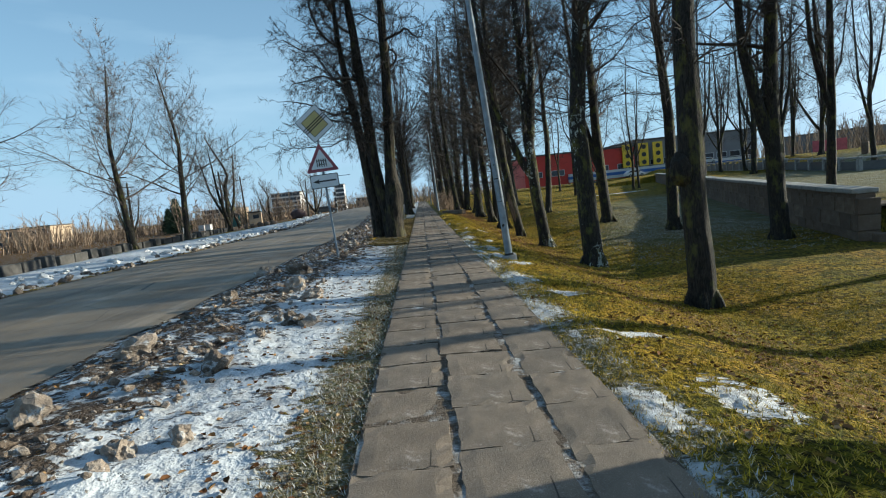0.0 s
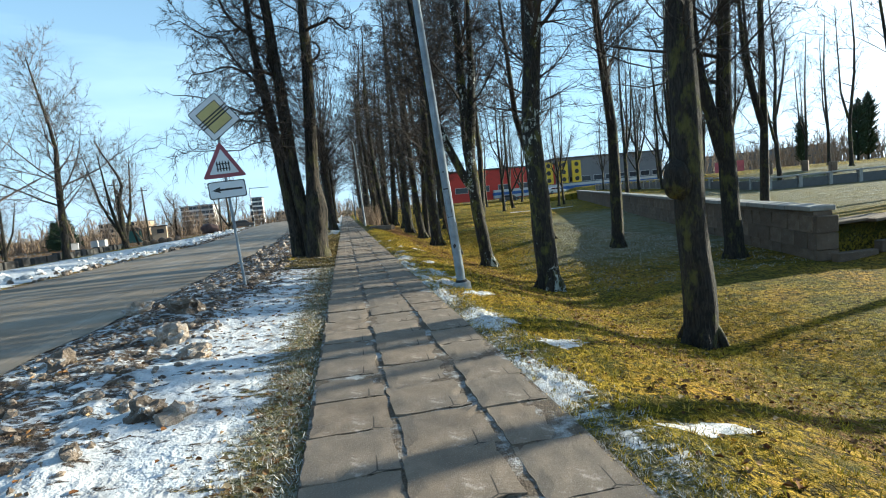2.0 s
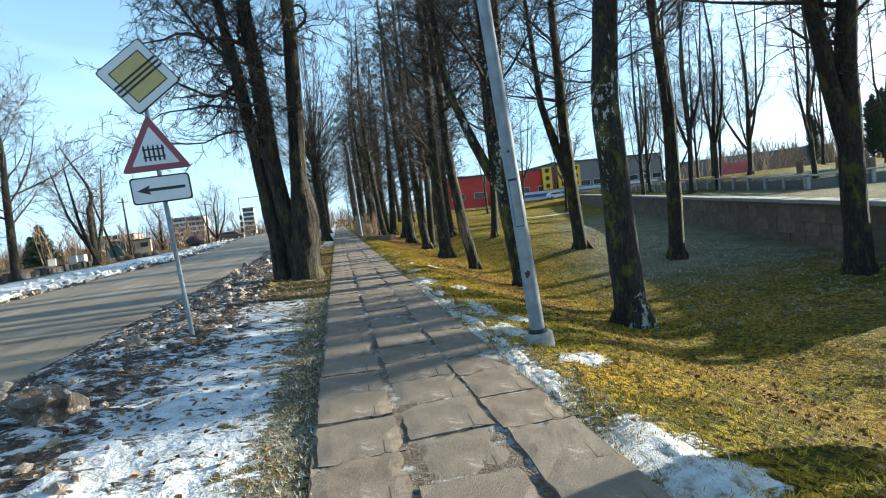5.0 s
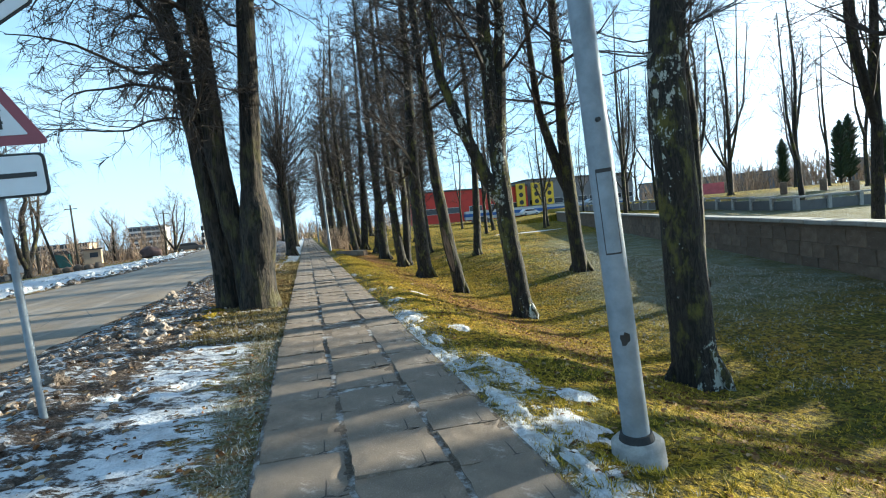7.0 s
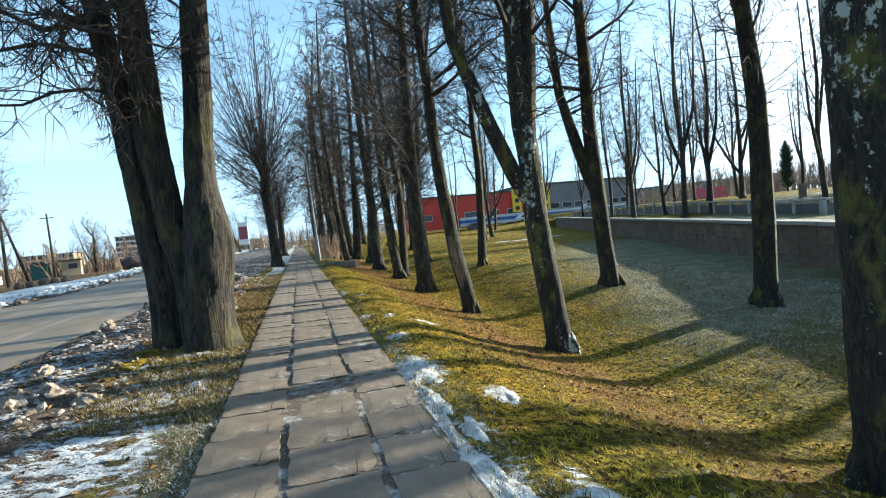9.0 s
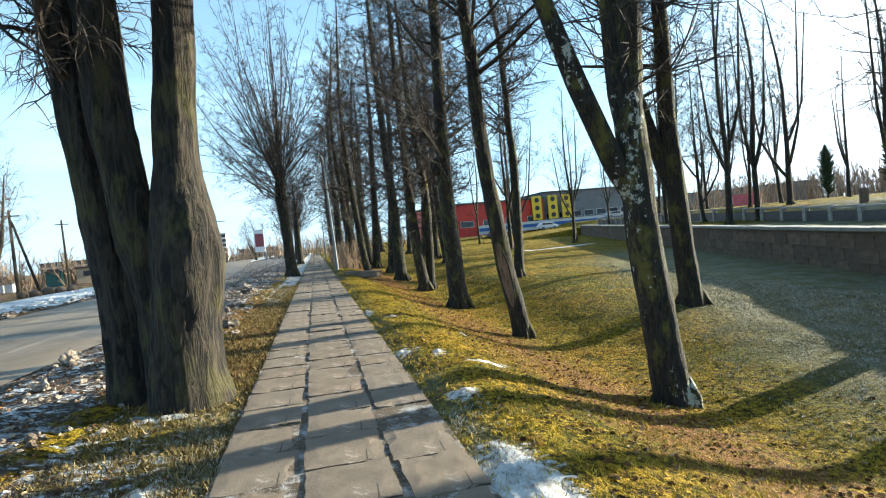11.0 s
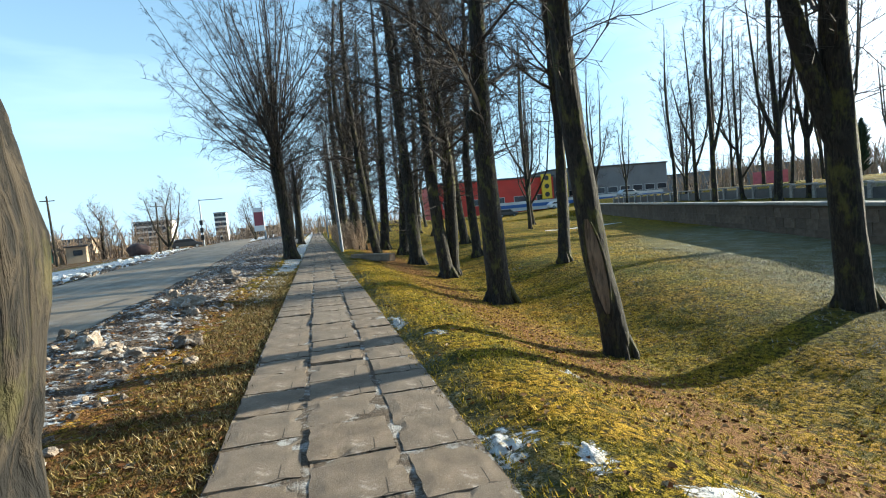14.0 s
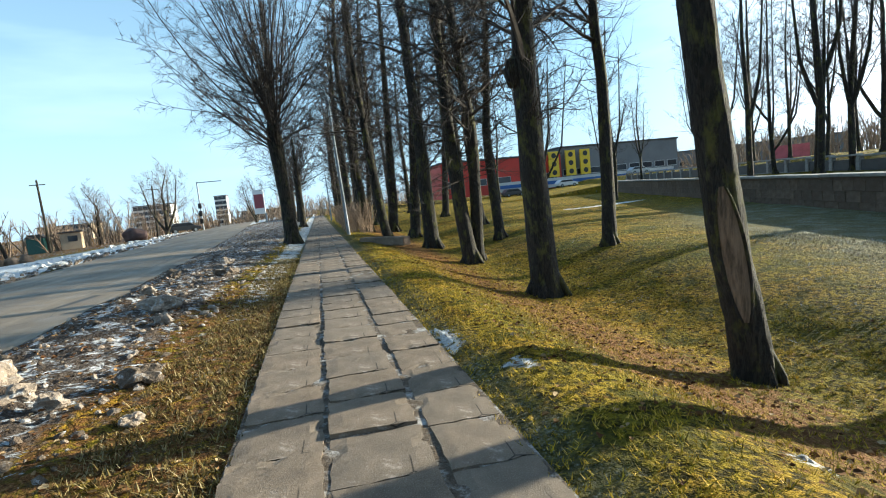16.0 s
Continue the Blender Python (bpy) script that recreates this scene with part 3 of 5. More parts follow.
def tree_meshes(name, seed, height, r, bend=(0, 0), first=3.5, limbs=22, sub=9, twig=6, reach=3.2, rise=0.55, bark=None, fork=None, k=12, thin=0.009, sprouts=150, curl=None, crown=None):
    """A trunk mesh and a crown mesh of a bare tree that stands at the origin."""
    thin *= 0.8
    rng = random.Random(seed)
    V, F, CV, CF = [], [], [], []
    axis = [(0, 0, -0.15), (bend[0] * 0.5, bend[1] * 0.5, 1.6), (bend[0], bend[1], 4.2), (bend[0] * 1.1 + rng.gauss(0, 0.25), bend[1] + rng.gauss(0, 0.25), height * 0.6), (bend[0] + rng.gauss(0, 0.4), bend[1] + rng.gauss(0, 0.4), height)]
    trunk = stem(V, F, axis, [r, r * 0.93, r * 0.8, r * 0.48, 0.03], k, seed, relief=0.012 if k > 20 else 0.0)
    stems = [(trunk, r, 0.0)]
    for (z0, dx, dy, top, rf) in fork or ():
        f0 = [p for p in trunk if p[2] <= z0][-1]
        pts = [f0, f0 + (dx * 0.25, dy * 0.25, 0.55), f0 + (dx * 0.6, dy * 0.6, 1.6), f0 + (dx, dy, 3.0), f0 + (dx * 1.5, dy * 1.5, top - z0)]
        tube(V, F, pts, [r * rf * 1.05, r * rf, r * rf * 0.9, r * rf * 0.7, 0.03], k, rng, 0.04)
        stems.append((pts, r * rf, 0.25))
    for pts, rad, skip in stems:
        zlo, zhi = pts[0][2], pts[-1][2]
        count = limbs if pts is trunk else limbs * 2 // 3
        for i in range(count):
            z = first + (zhi - 0.3 - first) * ((i + rng.random()) / count)
            if z < zlo + 0.6:
                continue
            p = np.array([np.interp(z, [q[2] for q in pts], [q[c] for q in pts]) for c in range(3)])
            a, q = rng.uniform(0, 6.283), (z - first) / max(1, zhi - first)
            el = rise + 0.35 * q + rng.uniform(-0.2, 0.25)
            d = np.array([math.cos(a) * math.cos(el), math.sin(a) * math.cos(el), math.sin(el)])
            ln = reach * (1.0 - 0.55 * q) * rng.uniform(0.55, 1.25)
            lr = max(0.016, rad * (1 - q) * rng.uniform(0.14, 0.32))
            b = limb(rng, p, d, ln, 5, 0.06, 0.12)
            tube(CV, CF, b, [lr, lr * 0.85, lr * 0.66, lr * 0.5, lr * 0.34, thin], 4)
            twigs(rng, CV, CF, b, lr, ln * 0.5, sub, twig, 0.05, thin=thin, curl=curl)
    for i in range(sprouts):
        z = rng.uniform(first - 1.6, height * 0.8)
        p = np.array([np.interp(z, [q[2] for q in trunk], [q[c] for q in trunk]) for c in range(3)])
        a, ln = rng.uniform(0, 6.283), rng.uniform(0.5, 2.0)
        d = np.array([math.cos(a), math.sin(a), rng.uniform(-0.2, 0.9)])
        b = limb(rng, p, d / np.linalg.norm(d), ln, 4, 0.05, 0.25)
        tube(CV, CF, b, [thin * 2, thin * 1.7, thin * 1.4, thin, thin * 0.6], 3)
        for _ in range(9):
            c, e = along(b, rng.uniform(0.25, 0.99))
            spike(CV, CF, c, side(rng, e, rng.uniform(0.4, 1.1)) * ln * rng.uniform(0.2, 0.5), thin * 0.9)
    return mesh_of(name + "_trunk", V, F, bark or BARK, True), mesh_of(name + "_crown", CV, CF, crown or TWIG)


def plant(meshes, x, y, turn, scale, label, group="", sink=0.0):
    ob = thing("tree", pose(x, y, land(x, y, False) - sink, 0, 0, turn) @ Matrix.Scale(scale, 4), label, "tree", group)
    part_mesh("trunk", meshes[0], ob)
    part_mesh("crown", meshes[1], ob)
    return ob


# ---- pavement of concrete slabs ----
ROW, COLS = 0.58, ((-0.53, 0.015), (0.065, 0.635), (0.69, 1.17))


def slab_mesh(seed, w, l, h=0.07):
    """A worn slab with chipped, uneven edges; its top is at z = 0."""
    rng = random.Random(seed)
    nx, ny, V, F = 6, 6, [], []
    for i in range(nx + 1):
        for j in range(ny + 1):
            x, y = (i / nx - 0.5) * w, (j / ny - 0.5) * l
            edge = i in (0, nx) or j in (0, ny)
            V.append((x + (rng.uniform(-0.011, 0.010) if edge else 0), y + (rng.uniform(-0.010, 0.008) if edge else 0), (-rng.uniform(0.001, 0.008) - (0.012 if rng.random() < 0.05 else 0) if edge else rng.uniform(-0.002, 0.002))))
    for i in range(nx):
        for j in range(ny):
            a = i * (ny + 1) + j
            F.append((a, a + ny + 1, a + ny + 2, a + 1))
    ring = [i * (ny + 1) for i in range(nx + 1)] + [nx * (ny + 1) + j for j in range(1, ny + 1)] + [i * (ny + 1) + ny for i in range(nx - 1, -1, -1)] + [j for j in range(ny - 1, 0, -1)]
    n = len(V)
    V += [(V[i][0], V[i][1], -h) for i in ring]
    m = len(ring)
    F += [(ring[k], n + k, n + (k + 1) % m, ring[(k + 1) % m]) for k in range(m)]
    return mesh_of("slab", V, [f[::-1] if len(f) == 4 and f[1] >= n else f for f in F], SLAB)


def build_pavement():
    ys, V = np.arange(-60, 160.1, 1.0), []
    for y in ys:
        V += [(x, y, land(x, y, False) + 0.022) for x in (-0.55, 0.3, 1.19)]
    F = [(i * 3 + j, i * 3 + j + 1, i * 3 + 4 + j, i * 3 + 3 + j) for i in range(len(ys) - 1) for j in range(2)]
    pave = tagged(new("pavement", mesh_of("pavement", V, F, JOINT)), "pavement of uneven grey concrete slabs with frosted joints", "pavement", kind="structure")
    rng = random.Random(11)
    kinds = [slab_mesh(i, 0.575, 0.571) for i in range(7)]
    rest_v, rest_f = [], []
    for r in range(-8, 250):
        for c, (a, b) in enumerate(COLS):
            x, y = (a + b) / 2 + rng.gauss(0, 0.009), r * ROW + (0.0, 0.14, 0.05)[c] + rng.gauss(0, 0.010)
            z = land(x, y, False) + 0.034 + rng.gauss(0, 0.006)
            m = pose(x, y, z, rng.gauss(0, 0.7), 1.49 + rng.gauss(0, 0.7), rng.gauss(0, 0.9)) @ Matrix.Scale((b - a) / 0.575, 4, (1, 0, 0))
            me = kinds[rng.randrange(7)]
            if -4 <= r < 92:
                ob = new("slab", me)
                ob.parent, ob.matrix_basis = pave, m
            else:
                n = len(rest_v)
                rest_v += [m @ v.co for v in me.vertices]
                rest_f += [tuple(n + i for i in p.vertices) for p in me.polygons]
    far = new("slab", mesh_of("far_slabs", rest_v, rest_f, SLAB))
    far.parent = pave
    tagged(far, kind="stuff")


# ---- walls of the park ----
def stone_mesh(seed, w, h, d):
    rng = random.Random(seed)
    b = bmesh.new()
    bmesh.ops.create_cube(b, size=1, matrix=Matrix.Diagonal((w, d, h, 1)))
    bmesh.ops.bevel(b, geom=b.edges[:], offset=0.018, segments=1, affect="EDGES")
    for v in b.verts:
        v.co += Vector((rng.uniform(-.01, .01), rng.uniform(-.015, .015), rng.uniform(-.008, .008)))
    return bm_mesh("stone", b, STONE)


def build_retaining_wall():
    run = Vector((wall_x(WALL_Y1) - wall_x(WALL_Y0), WALL_Y1 - WALL_Y0, 0))
    length, turn = run.length, math.degrees(math.atan2(run.y, run.x))
    foot = Vector((wall_x(WALL_Y0), WALL_Y0, 0))
    unit, into = run.normalized(), Vector((run.y, -run.x, 0)).normalized()
    V, F = [], []
    n = 30
    for i in range(n + 1):
        p = foot + run * i / n
        z0, z1 = lerp(p.y, [(13, -1.2), (78, -0.42)]), lerp(p.y, [(13, 0.33), (78, 1.11)])
        for off, z in ((0.06, z0), (0.06, z1), (0.5, z1), (0.5, z0)):
            V.append(p + into * off + Vector((0, 0, z)))
    for i in range(n):
        for j in range(4):
            F.append((i * 4 + j, i * 4 + (j + 1) % 4, i * 4 + 4 + (j + 1) % 4, i * 4 + 4 + j))
    F += [(0, 3, 2, 1), (n * 4, n * 4 + 1, n * 4 + 2, n * 4 + 3)]
    wall = tagged(new("wall_stone", mesh_of("wall_core", V, F, STONE)), "low retaining wall of stained brown stone blocks under a pale coping", "wall", kind="structure")
    rng = random.Random(5)
    kinds = [stone_mesh(i, 0.60, 0.43, 0.30) for i in range(6)]
    tilt = math.degrees(math.atan2(0.78, length))
    for course in range(3):
        s = -0.02 + (0.3 if course % 2 else 0.0)
        while s < length - 0.3:
            w = rng.uniform(0.55, 0.95)
            p = foot + unit * (s + w / 2) + into * (0.19 + rng.uniform(-.012, .012))
            z = lerp(p.y, [(13, -0.88), (78, -0.10)]) + course * 0.44
            ob = new("stone", kinds[rng.randrange(6)])
            ob.parent = wall
            ob.matrix_basis = pose(p.x, p.y, z, 0, -tilt, turn) @ Matrix.Scale((w - 0.02) / 0.6, 4, (1, 0, 0))
            s += w
    cap = bm_mesh("coping", box(1.26, 0.62, 0.13, (0, 0, -0.065), 0.02), CAPSTONE)
    for i in range(int(length / 1.28) + 1):
        p = foot + unit * (0.6 + 1.28 * i) + into * 0.26
        ob = new("coping", cap)
        ob.parent = wall
        ob.matrix_basis = pose(p.x, p.y, lerp(p.y, [(13, 0.40), (78, 1.18)]) + rng.gauss(0, 0.006), 0, -tilt, turn + rng.gauss(0, 0.3))
    # end pier stones
    for course in range(3):
        p = foot + into * 0.3 - unit * 0.02
        ob = new("stone", kinds[course])
        ob.parent = wall
        ob.matrix_basis = pose(p.x, p.y, -0.88 + course * 0.44, 0, 0, turn - 90) @ Matrix.Scale(0.85, 4, (1, 0, 0))


def panel_wall(name, p0, p1, z0, z1, height, step, label):
    """A low wall of dark panels between concrete posts."""
    a, b = Vector((*p0, z0)), Vector((*p1, z1))
    flat = Vector((b.x - a.x, b.y - a.y, 0))
    turn, n = math.degrees(math.atan2(flat.y, flat.x)), max(1, round(flat.length / step))
    root = thing(name, pose(0, 0, 0), label, "wall", kind="structure")
    post = bm_mesh("post", box(0.28, 0.30, height, (0, 0, 0), 0.015), CONCRETE)
    panel = bm_mesh("panel", box(flat.length / n - 0.3, 0.12, height - 0.28, (0, 0, 0.1), 0.012), DARK_PANEL)
    plinth = bm_mesh("plinth", box(flat.length / n, 0.26, 0.5, (0, 0, -0.4)), CONCRETE)
    coping = bm_mesh("coping", box(flat.length / n - 0.01, 0.42, 0.12, (0, 0, height), 0.015), CONCRETE)
    for i in range(n + 1):
        p = a + (b - a) * i / n
        part_mesh("post", post, root).matrix_basis = pose(p.x, p.y, p.z, 0, 0, turn)
        if i < n:
            q = a + (b - a) * (i + 0.5) / n
            for k, me in (("panel", panel), ("plinth", plinth), ("coping", coping)):
                part_mesh(k, me, root).matrix_basis = pose(q.x, q.y, q.z, 0, 0, turn)


# ---- street things ----
def build_lamp():
    ob = thing("street_lamp", pose(1.88, 11.3, -0.02, 0, -4.0, 0), "galvanised steel lamp post leaning over a concrete foot", "street lamp")
    V, F = [], []
    tube(V, F, [(0, 0, -0.2), (0, 0, 0.0), (0, 0, 2.0), (0, 0, 4.5), (0, 0, 7.0)], [0.088, 0.086, 0.078, 0.066, 0.05], 20)
    part_mesh("pole", mesh_of("pole", V, F, GALV, True), ob)
    V, F = [], []
    tube(V, F, [(0, 0, 6.98), (-0.08, 0, 7.3), (-0.35, 0, 7.55), (-0.75, 0, 7.62)], [0.04, 0.035, 0.032, 0.03], 10)
    part_mesh("arm", mesh_of("arm", V, F, GALV, True), ob)
    part("lamp_head", box(0.6, 0.22, 0.12, (-0.95, 0, 7.57), 0.03), GALV, ob)
    b = bmesh.new()
    bmesh.ops.create_cone(b, segments=24, radius1=0.19, radius2=0.165, depth=0.6, cap_ends=True, matrix=pose(0.0, 0, -0.32))
    bmesh.ops.bevel(b, geom=[e for e in b.edges if e.calc_face_angle(0) > 1], offset=0.02, segments=2, affect="EDGES")
    part("foot", b, CONCRETE, ob, "round weathered concrete foot", True)
    b = bmesh.new()
    bmesh.ops.create_cone(b, segments=24, radius1=0.115, radius2=0.10, depth=0.05, cap_ends=True, matrix=pose(0, 0, 0.0))
    part("collar", b, RUBBER, ob)
    F = [(i, i + 1, i + 8, i + 7) for i in range(6)]
    # black sheet behind the hatch, painting the shade of its groove
    V = [(0.0815 * math.cos(radians(a)), 0.0815 * math.sin(radians(a)), z) for z in (1.214, 1.752) for a in np.linspace(208, 282, 7)]
    part_mesh("hatch_gap", mesh_of("hatch_gap", V, F, BLACK), ob, "black sheet standing for the shaded gap round the service hatch").modifiers.new("thick", "SOLIDIFY").thickness = 0.003
    V = [(0.0838 * math.cos(radians(a)), 0.0838 * math.sin(radians(a)), z) for z in (1.225, 1.728) for a in np.linspace(213, 277, 7)]
    hatch = part_mesh("hatch", mesh_of("hatch", V, F, GALV), ob, "oblong service hatch in the pole")
    hatch.modifiers.new("thick", "SOLIDIFY").thickness = 0.006
    V, F = [(0.0868 * math.cos(radians(243)), 0.0868 * math.sin(radians(243)), 0.68)], []
    for k in range(12):
        t = 2 * math.pi * k / 12
        rad = 0.62 * (0.05, 0.055, 0.048, 0.05, 0.030, 0.052, 0.055, 0.05, 0.075, 0.062, 0.045, 0.054)[k]
        ang = radians(243) + rad * math.cos(t) / 0.0868
        V.append((0.0868 * math.cos(ang), 0.0868 * math.sin(ang), 0.68 + 1.25 * rad * math.sin(t)))
    F = [(0, 1 + k, 1 + (k + 1) % 12) for k in range(12)]
    st = part_mesh("sticker", mesh_of("sticker", V, F, BLACK), ob, "torn dark sticker")
    st.modifiers.new("thick", "SOLIDIFY").thickness = 0.002
    b = bmesh.new()
    bmesh.ops.create_cone(b, segments=10, radius1=0.016, radius2=0.014, depth=0.02, cap_ends=True, matrix=pose(-0.03, -0.079, 2.05, 90))
    part("bolt", b, BLACK, ob)
    return ob


def rounded(points, r=0.05, n=4):
    """The outline with its corners rounded."""
    out, m = [], len(points)
    for i in range(m):
        p, a, b = Vector(points[i]), Vector(points[i - 1]), Vector(points[(i + 1) % m])
        u, w = p + (a - p).normalized() * r, p + (b - p).normalized() * r
        for k in range(n + 1):
            t = k / n
            q = u * (1 - t) ** 2 + p * 2 * t * (1 - t) + w * t * t
            out.append((q.x, q.y))
    return out


def build_sign():
    ob = thing("road_sign", pose(-2.38, 13.5, 0.05, 0, -2.6, 4), "leaning steel post with three weathered traffic signs", "road sign")
    V, F = [], []
    tube(V, F, [(0, 0, -0.25), (0, 0, 1.5), (0, 0, 3.9)], [0.03, 0.03, 0.029], 12)
    part_mesh("post", mesh_of("post", V, F, GALV, True), ob)

    # white plate with a black arrow
    rect = rounded([(-0.37, 1.94), (0.37, 1.94), (0.37, 2.30), (-0.37, 2.30)], 0.05)
    p = part("arrow_plate", prism(rect, 0.02), BLACK, ob, "white plate with a black arrow pointing aside")
    p.location.y = -0.06
    q = part("face", prism(rounded([(-0.35, 1.96), (0.35, 1.96), (0.35, 2.28), (-0.35, 2.28)], 0.045), 0.006), WHITE, p)
    q.location.y = -0.0065
    q = part("arrow", prism([(-0.30, 2.12), (-0.13, 2.185), (-0.15, 2.14), (0.30, 2.14), (0.30, 2.10), (-0.15, 2.10), (-0.13, 2.055)], 0.004), BLACK, p)
    q.location.y = -0.0106
    # triangle
    tri = lambda k, r: rounded([(-0.43 * k, 2.62 - 0.25 * k), (0.43 * k, 2.62 - 0.25 * k), (0, 2.62 + 0.50 * k)], r)
    p = part("warning_triangle", prism(tri(1.0, 0.06), 0.02), RED, ob, "white triangle with a red rim and a black gate")
    p.location.y = -0.06
    q = part("face", prism(tri(0.68, 0.02), 0.006), WHITE, p)
    q.location.y = -0.0065
    for i in range(5):
        x = -0.115 + 0.0575 * i
        q = part("gate_bar", prism([(x - 0.012, 2.50), (x + 0.012, 2.50), (x + 0.012, 2.69), (x, 2.72), (x - 0.012, 2.69)], 0.004), BLACK, p)
        q.location.y = -0.0106
    for z in (2.545, 2.645):
        q = part("gate_bar", prism([(-0.135, z), (0.135, z), (0.135, z + 0.02), (-0.135, z + 0.02)], 0.004), BLACK, p)
        q.location.y = -0.0108
    # twisted diamond
    p = part("diamond", prism(rounded([(-0.36, -0.36), (0.36, -0.36), (0.36, 0.36), (-0.36, 0.36)], 0.05), 0.02), BLACK, ob, "twisted white diamond with a yellow centre and black stripes")
    p.matrix_basis = pose(-0.0, -0.06, 3.62, 0, 54, 0)
    q = part("face", prism(rounded([(-0.345, -0.345), (0.345, -0.345), (0.345, 0.345), (-0.345, 0.345)], 0.045), 0.006), WHITE, p)
    q.location.y = -0.0065
    q = part("centre_rim", prism([(-0.25, -0.25), (0.25, -0.25), (0.25, 0.25), (-0.25, 0.25)], 0.002), BLACK, p)
    q.location.y = -0.0084
    q = part("centre", prism([(-0.235, -0.235), (0.235, -0.235), (0.235, 0.235), (-0.235, 0.235)], 0.002), YELLOW, p)
    q.location.y = -0.0100
    for i in (-1, 0, 1):
        z = 0.06 * i
        q = part("stripe", prism([(-0.34, z - 0.014), (0.34, z - 0.014), (0.34, z + 0.014), (-0.34, z + 0.014)], 0.004), BLACK, p)
        q.matrix_basis = pose(0, -0.0135, 0, 0, 90, 0)
    return ob


build_ground()
build_road()
build_pavement()
build_retaining_wall()
panel_wall("wall_panels", (30.1, 33.2), (34.5, 50.2), -0.1, 0.55, 1.0, 2.2, "low park wall of dark granite panels between concrete posts")
panel_wall("wall_panels", (34.5, 50.2), (44.0, 84.0), 0.55, 0.9, 1.0, 2.2, "low park wall of dark granite panels between concrete posts")
panel_wall("wall_panels", (30.1, 33.2), (46.0, 31.0), -0.1, -0.05, 1.0, 2.2, "low park wall of dark granite panels between concrete posts")
lamp = build_lamp()
copy_thing(lamp, pose(1.55, 45.8, -0.02, 0, -2.0, 0))
copy_thing(lamp, pose(1.6, 80, -0.02, 0, -1.0, 0))
build_sign()


# ---- trees ----
def build_linden():
    """The old lime by the kerb: three stems from one foot."""
    ob = thing("tree", pose(-1.2, 19.5, land(-1.2, 19.5, False)), "old three-stemmed bare lime tree with furrowed bark", "tree")
    V, F, CV, CF = [], [], [], []
    rng = random.Random(3)
    stems = [([(0.07, 0, -0.1), (0.08, -0.02, 0.35), (0.11, -0.03, 0.8), (0.17, -0.06, 1.2), (0.20, -0.07, 1.55), (0.19, -0.06, 1.9), (0.165, -0.03, 2.2), (0.17, 0, 2.6), (0.20, 0, 3.2), (0.34, 0.05, 5), (0.5, 0.3, 9), (0.6, 0.6, 14)], [0.44, 0.36, 0.325, 0.34, 0.35, 0.31, 0.26, 0.22, 0.2, 0.19, 0.13, 0.03]),
             ([(-0.08, 0.08, 0.1), (-0.12, 0.1, 1.0), (-0.33, 0.1, 1.9), (-0.46, 0.1, 3.2), (-0.50, 0.1, 5), (-0.75, 0.2, 9), (-0.9, 0.4, 13.5)], [0.27, 0.25, 0.21, 0.20, 0.19, 0.13, 0.03]),
             ([(-0.52, 0.35, -0.1), (-0.58, 0.35, 1.2), (-0.72, 0.3, 2.4), (-0.84, 0.25, 3.6), (-0.93, 0.2, 4.6), (-1.25, 0.0, 7.5), (-1.3, 0.2, 12)], [0.30, 0.25, 0.2, 0.18, 0.16, 0.1, 0.03])]
    for i, (pts, rads) in enumerate(stems):
        stem(V, F, pts, rads, 56, 30 + i, False, 0.020)
    for k, (pts, rads) in enumerate(stems):
        for i in range(22):
            z = 3.4 + 9.5 * (i + rng.random()) / 22
            p = np.array([np.interp(z, [q[2] for q in pts], [q[c] for q in pts]) for c in range(3)])
            a, q = rng.uniform(0, 6.283), (z - 3.4) / 9.5
            if rng.random() < 0.7 or z < 5.5:
                a = math.pi + rng.gauss(0, 0.8)
            if k == 0 and z < 6 and rng.random() < 0.7:
                continue
            d = np.array([math.cos(a) * 0.8, math.sin(a) * 0.8, 0.55 + 0.4 * q])
            ln, lr = rng.uniform(1.8, 4.2) * (1 - 0.4 * q), rng.uniform(0.016, 0.05) * (1 - 0.5 * q)
            b = limb(rng, p, d / np.linalg.norm(d), ln, 9, -0.02, 0.30)
            tube(CV, CF, b, [lr * (1 - 0.095 * m) for m in range(10)], 6)
            twigs(rng, CV, CF, b, lr, ln * 0.48, 19, 16, -0.07, 0.08, 0.006, 0.38, 0.22, (0.12, 0.42))
    # crooked boughs that reach over the road, with hanging twigs
    for x, z, a, ln in ((-0.9, 4.7, 3.0, 3.4), (-0.95, 5.2, 3.5, 3.9), (-0.5, 5.0, 3.3, 3.6), (-1.05, 6.2, 2.7, 4.2), (-0.6, 6.0, 3.9, 3.2), (-1.1, 7.2, 3.2, 4.0), (-0.7, 7.8, 2.5, 3.6), (0.4, 6.2, 0.5, 2.2), (0.45, 7.4, 5.6, 2.6), (-1.2, 8.4, 3.4, 3.6)):
        b = limb(rng, np.array([x, 0.15, z]), (math.cos(a) * 0.75, math.sin(a) * 0.75, 0.65), ln, 10, -0.06, 0.33)
        tube(CV, CF, b, [0.060 - 0.0050 * m for m in range(11)], 7, rng, 0.08)
        twigs(rng, CV, CF, b, 0.045, 1.7, 22, 16, -0.12, 0.12, 0.0055, 0.4, 0.28, (0.12, 0.42))
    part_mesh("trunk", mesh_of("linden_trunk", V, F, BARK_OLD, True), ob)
    part_mesh("crown", mesh_of("linden_crown", CV, CF, TWIG), ob)


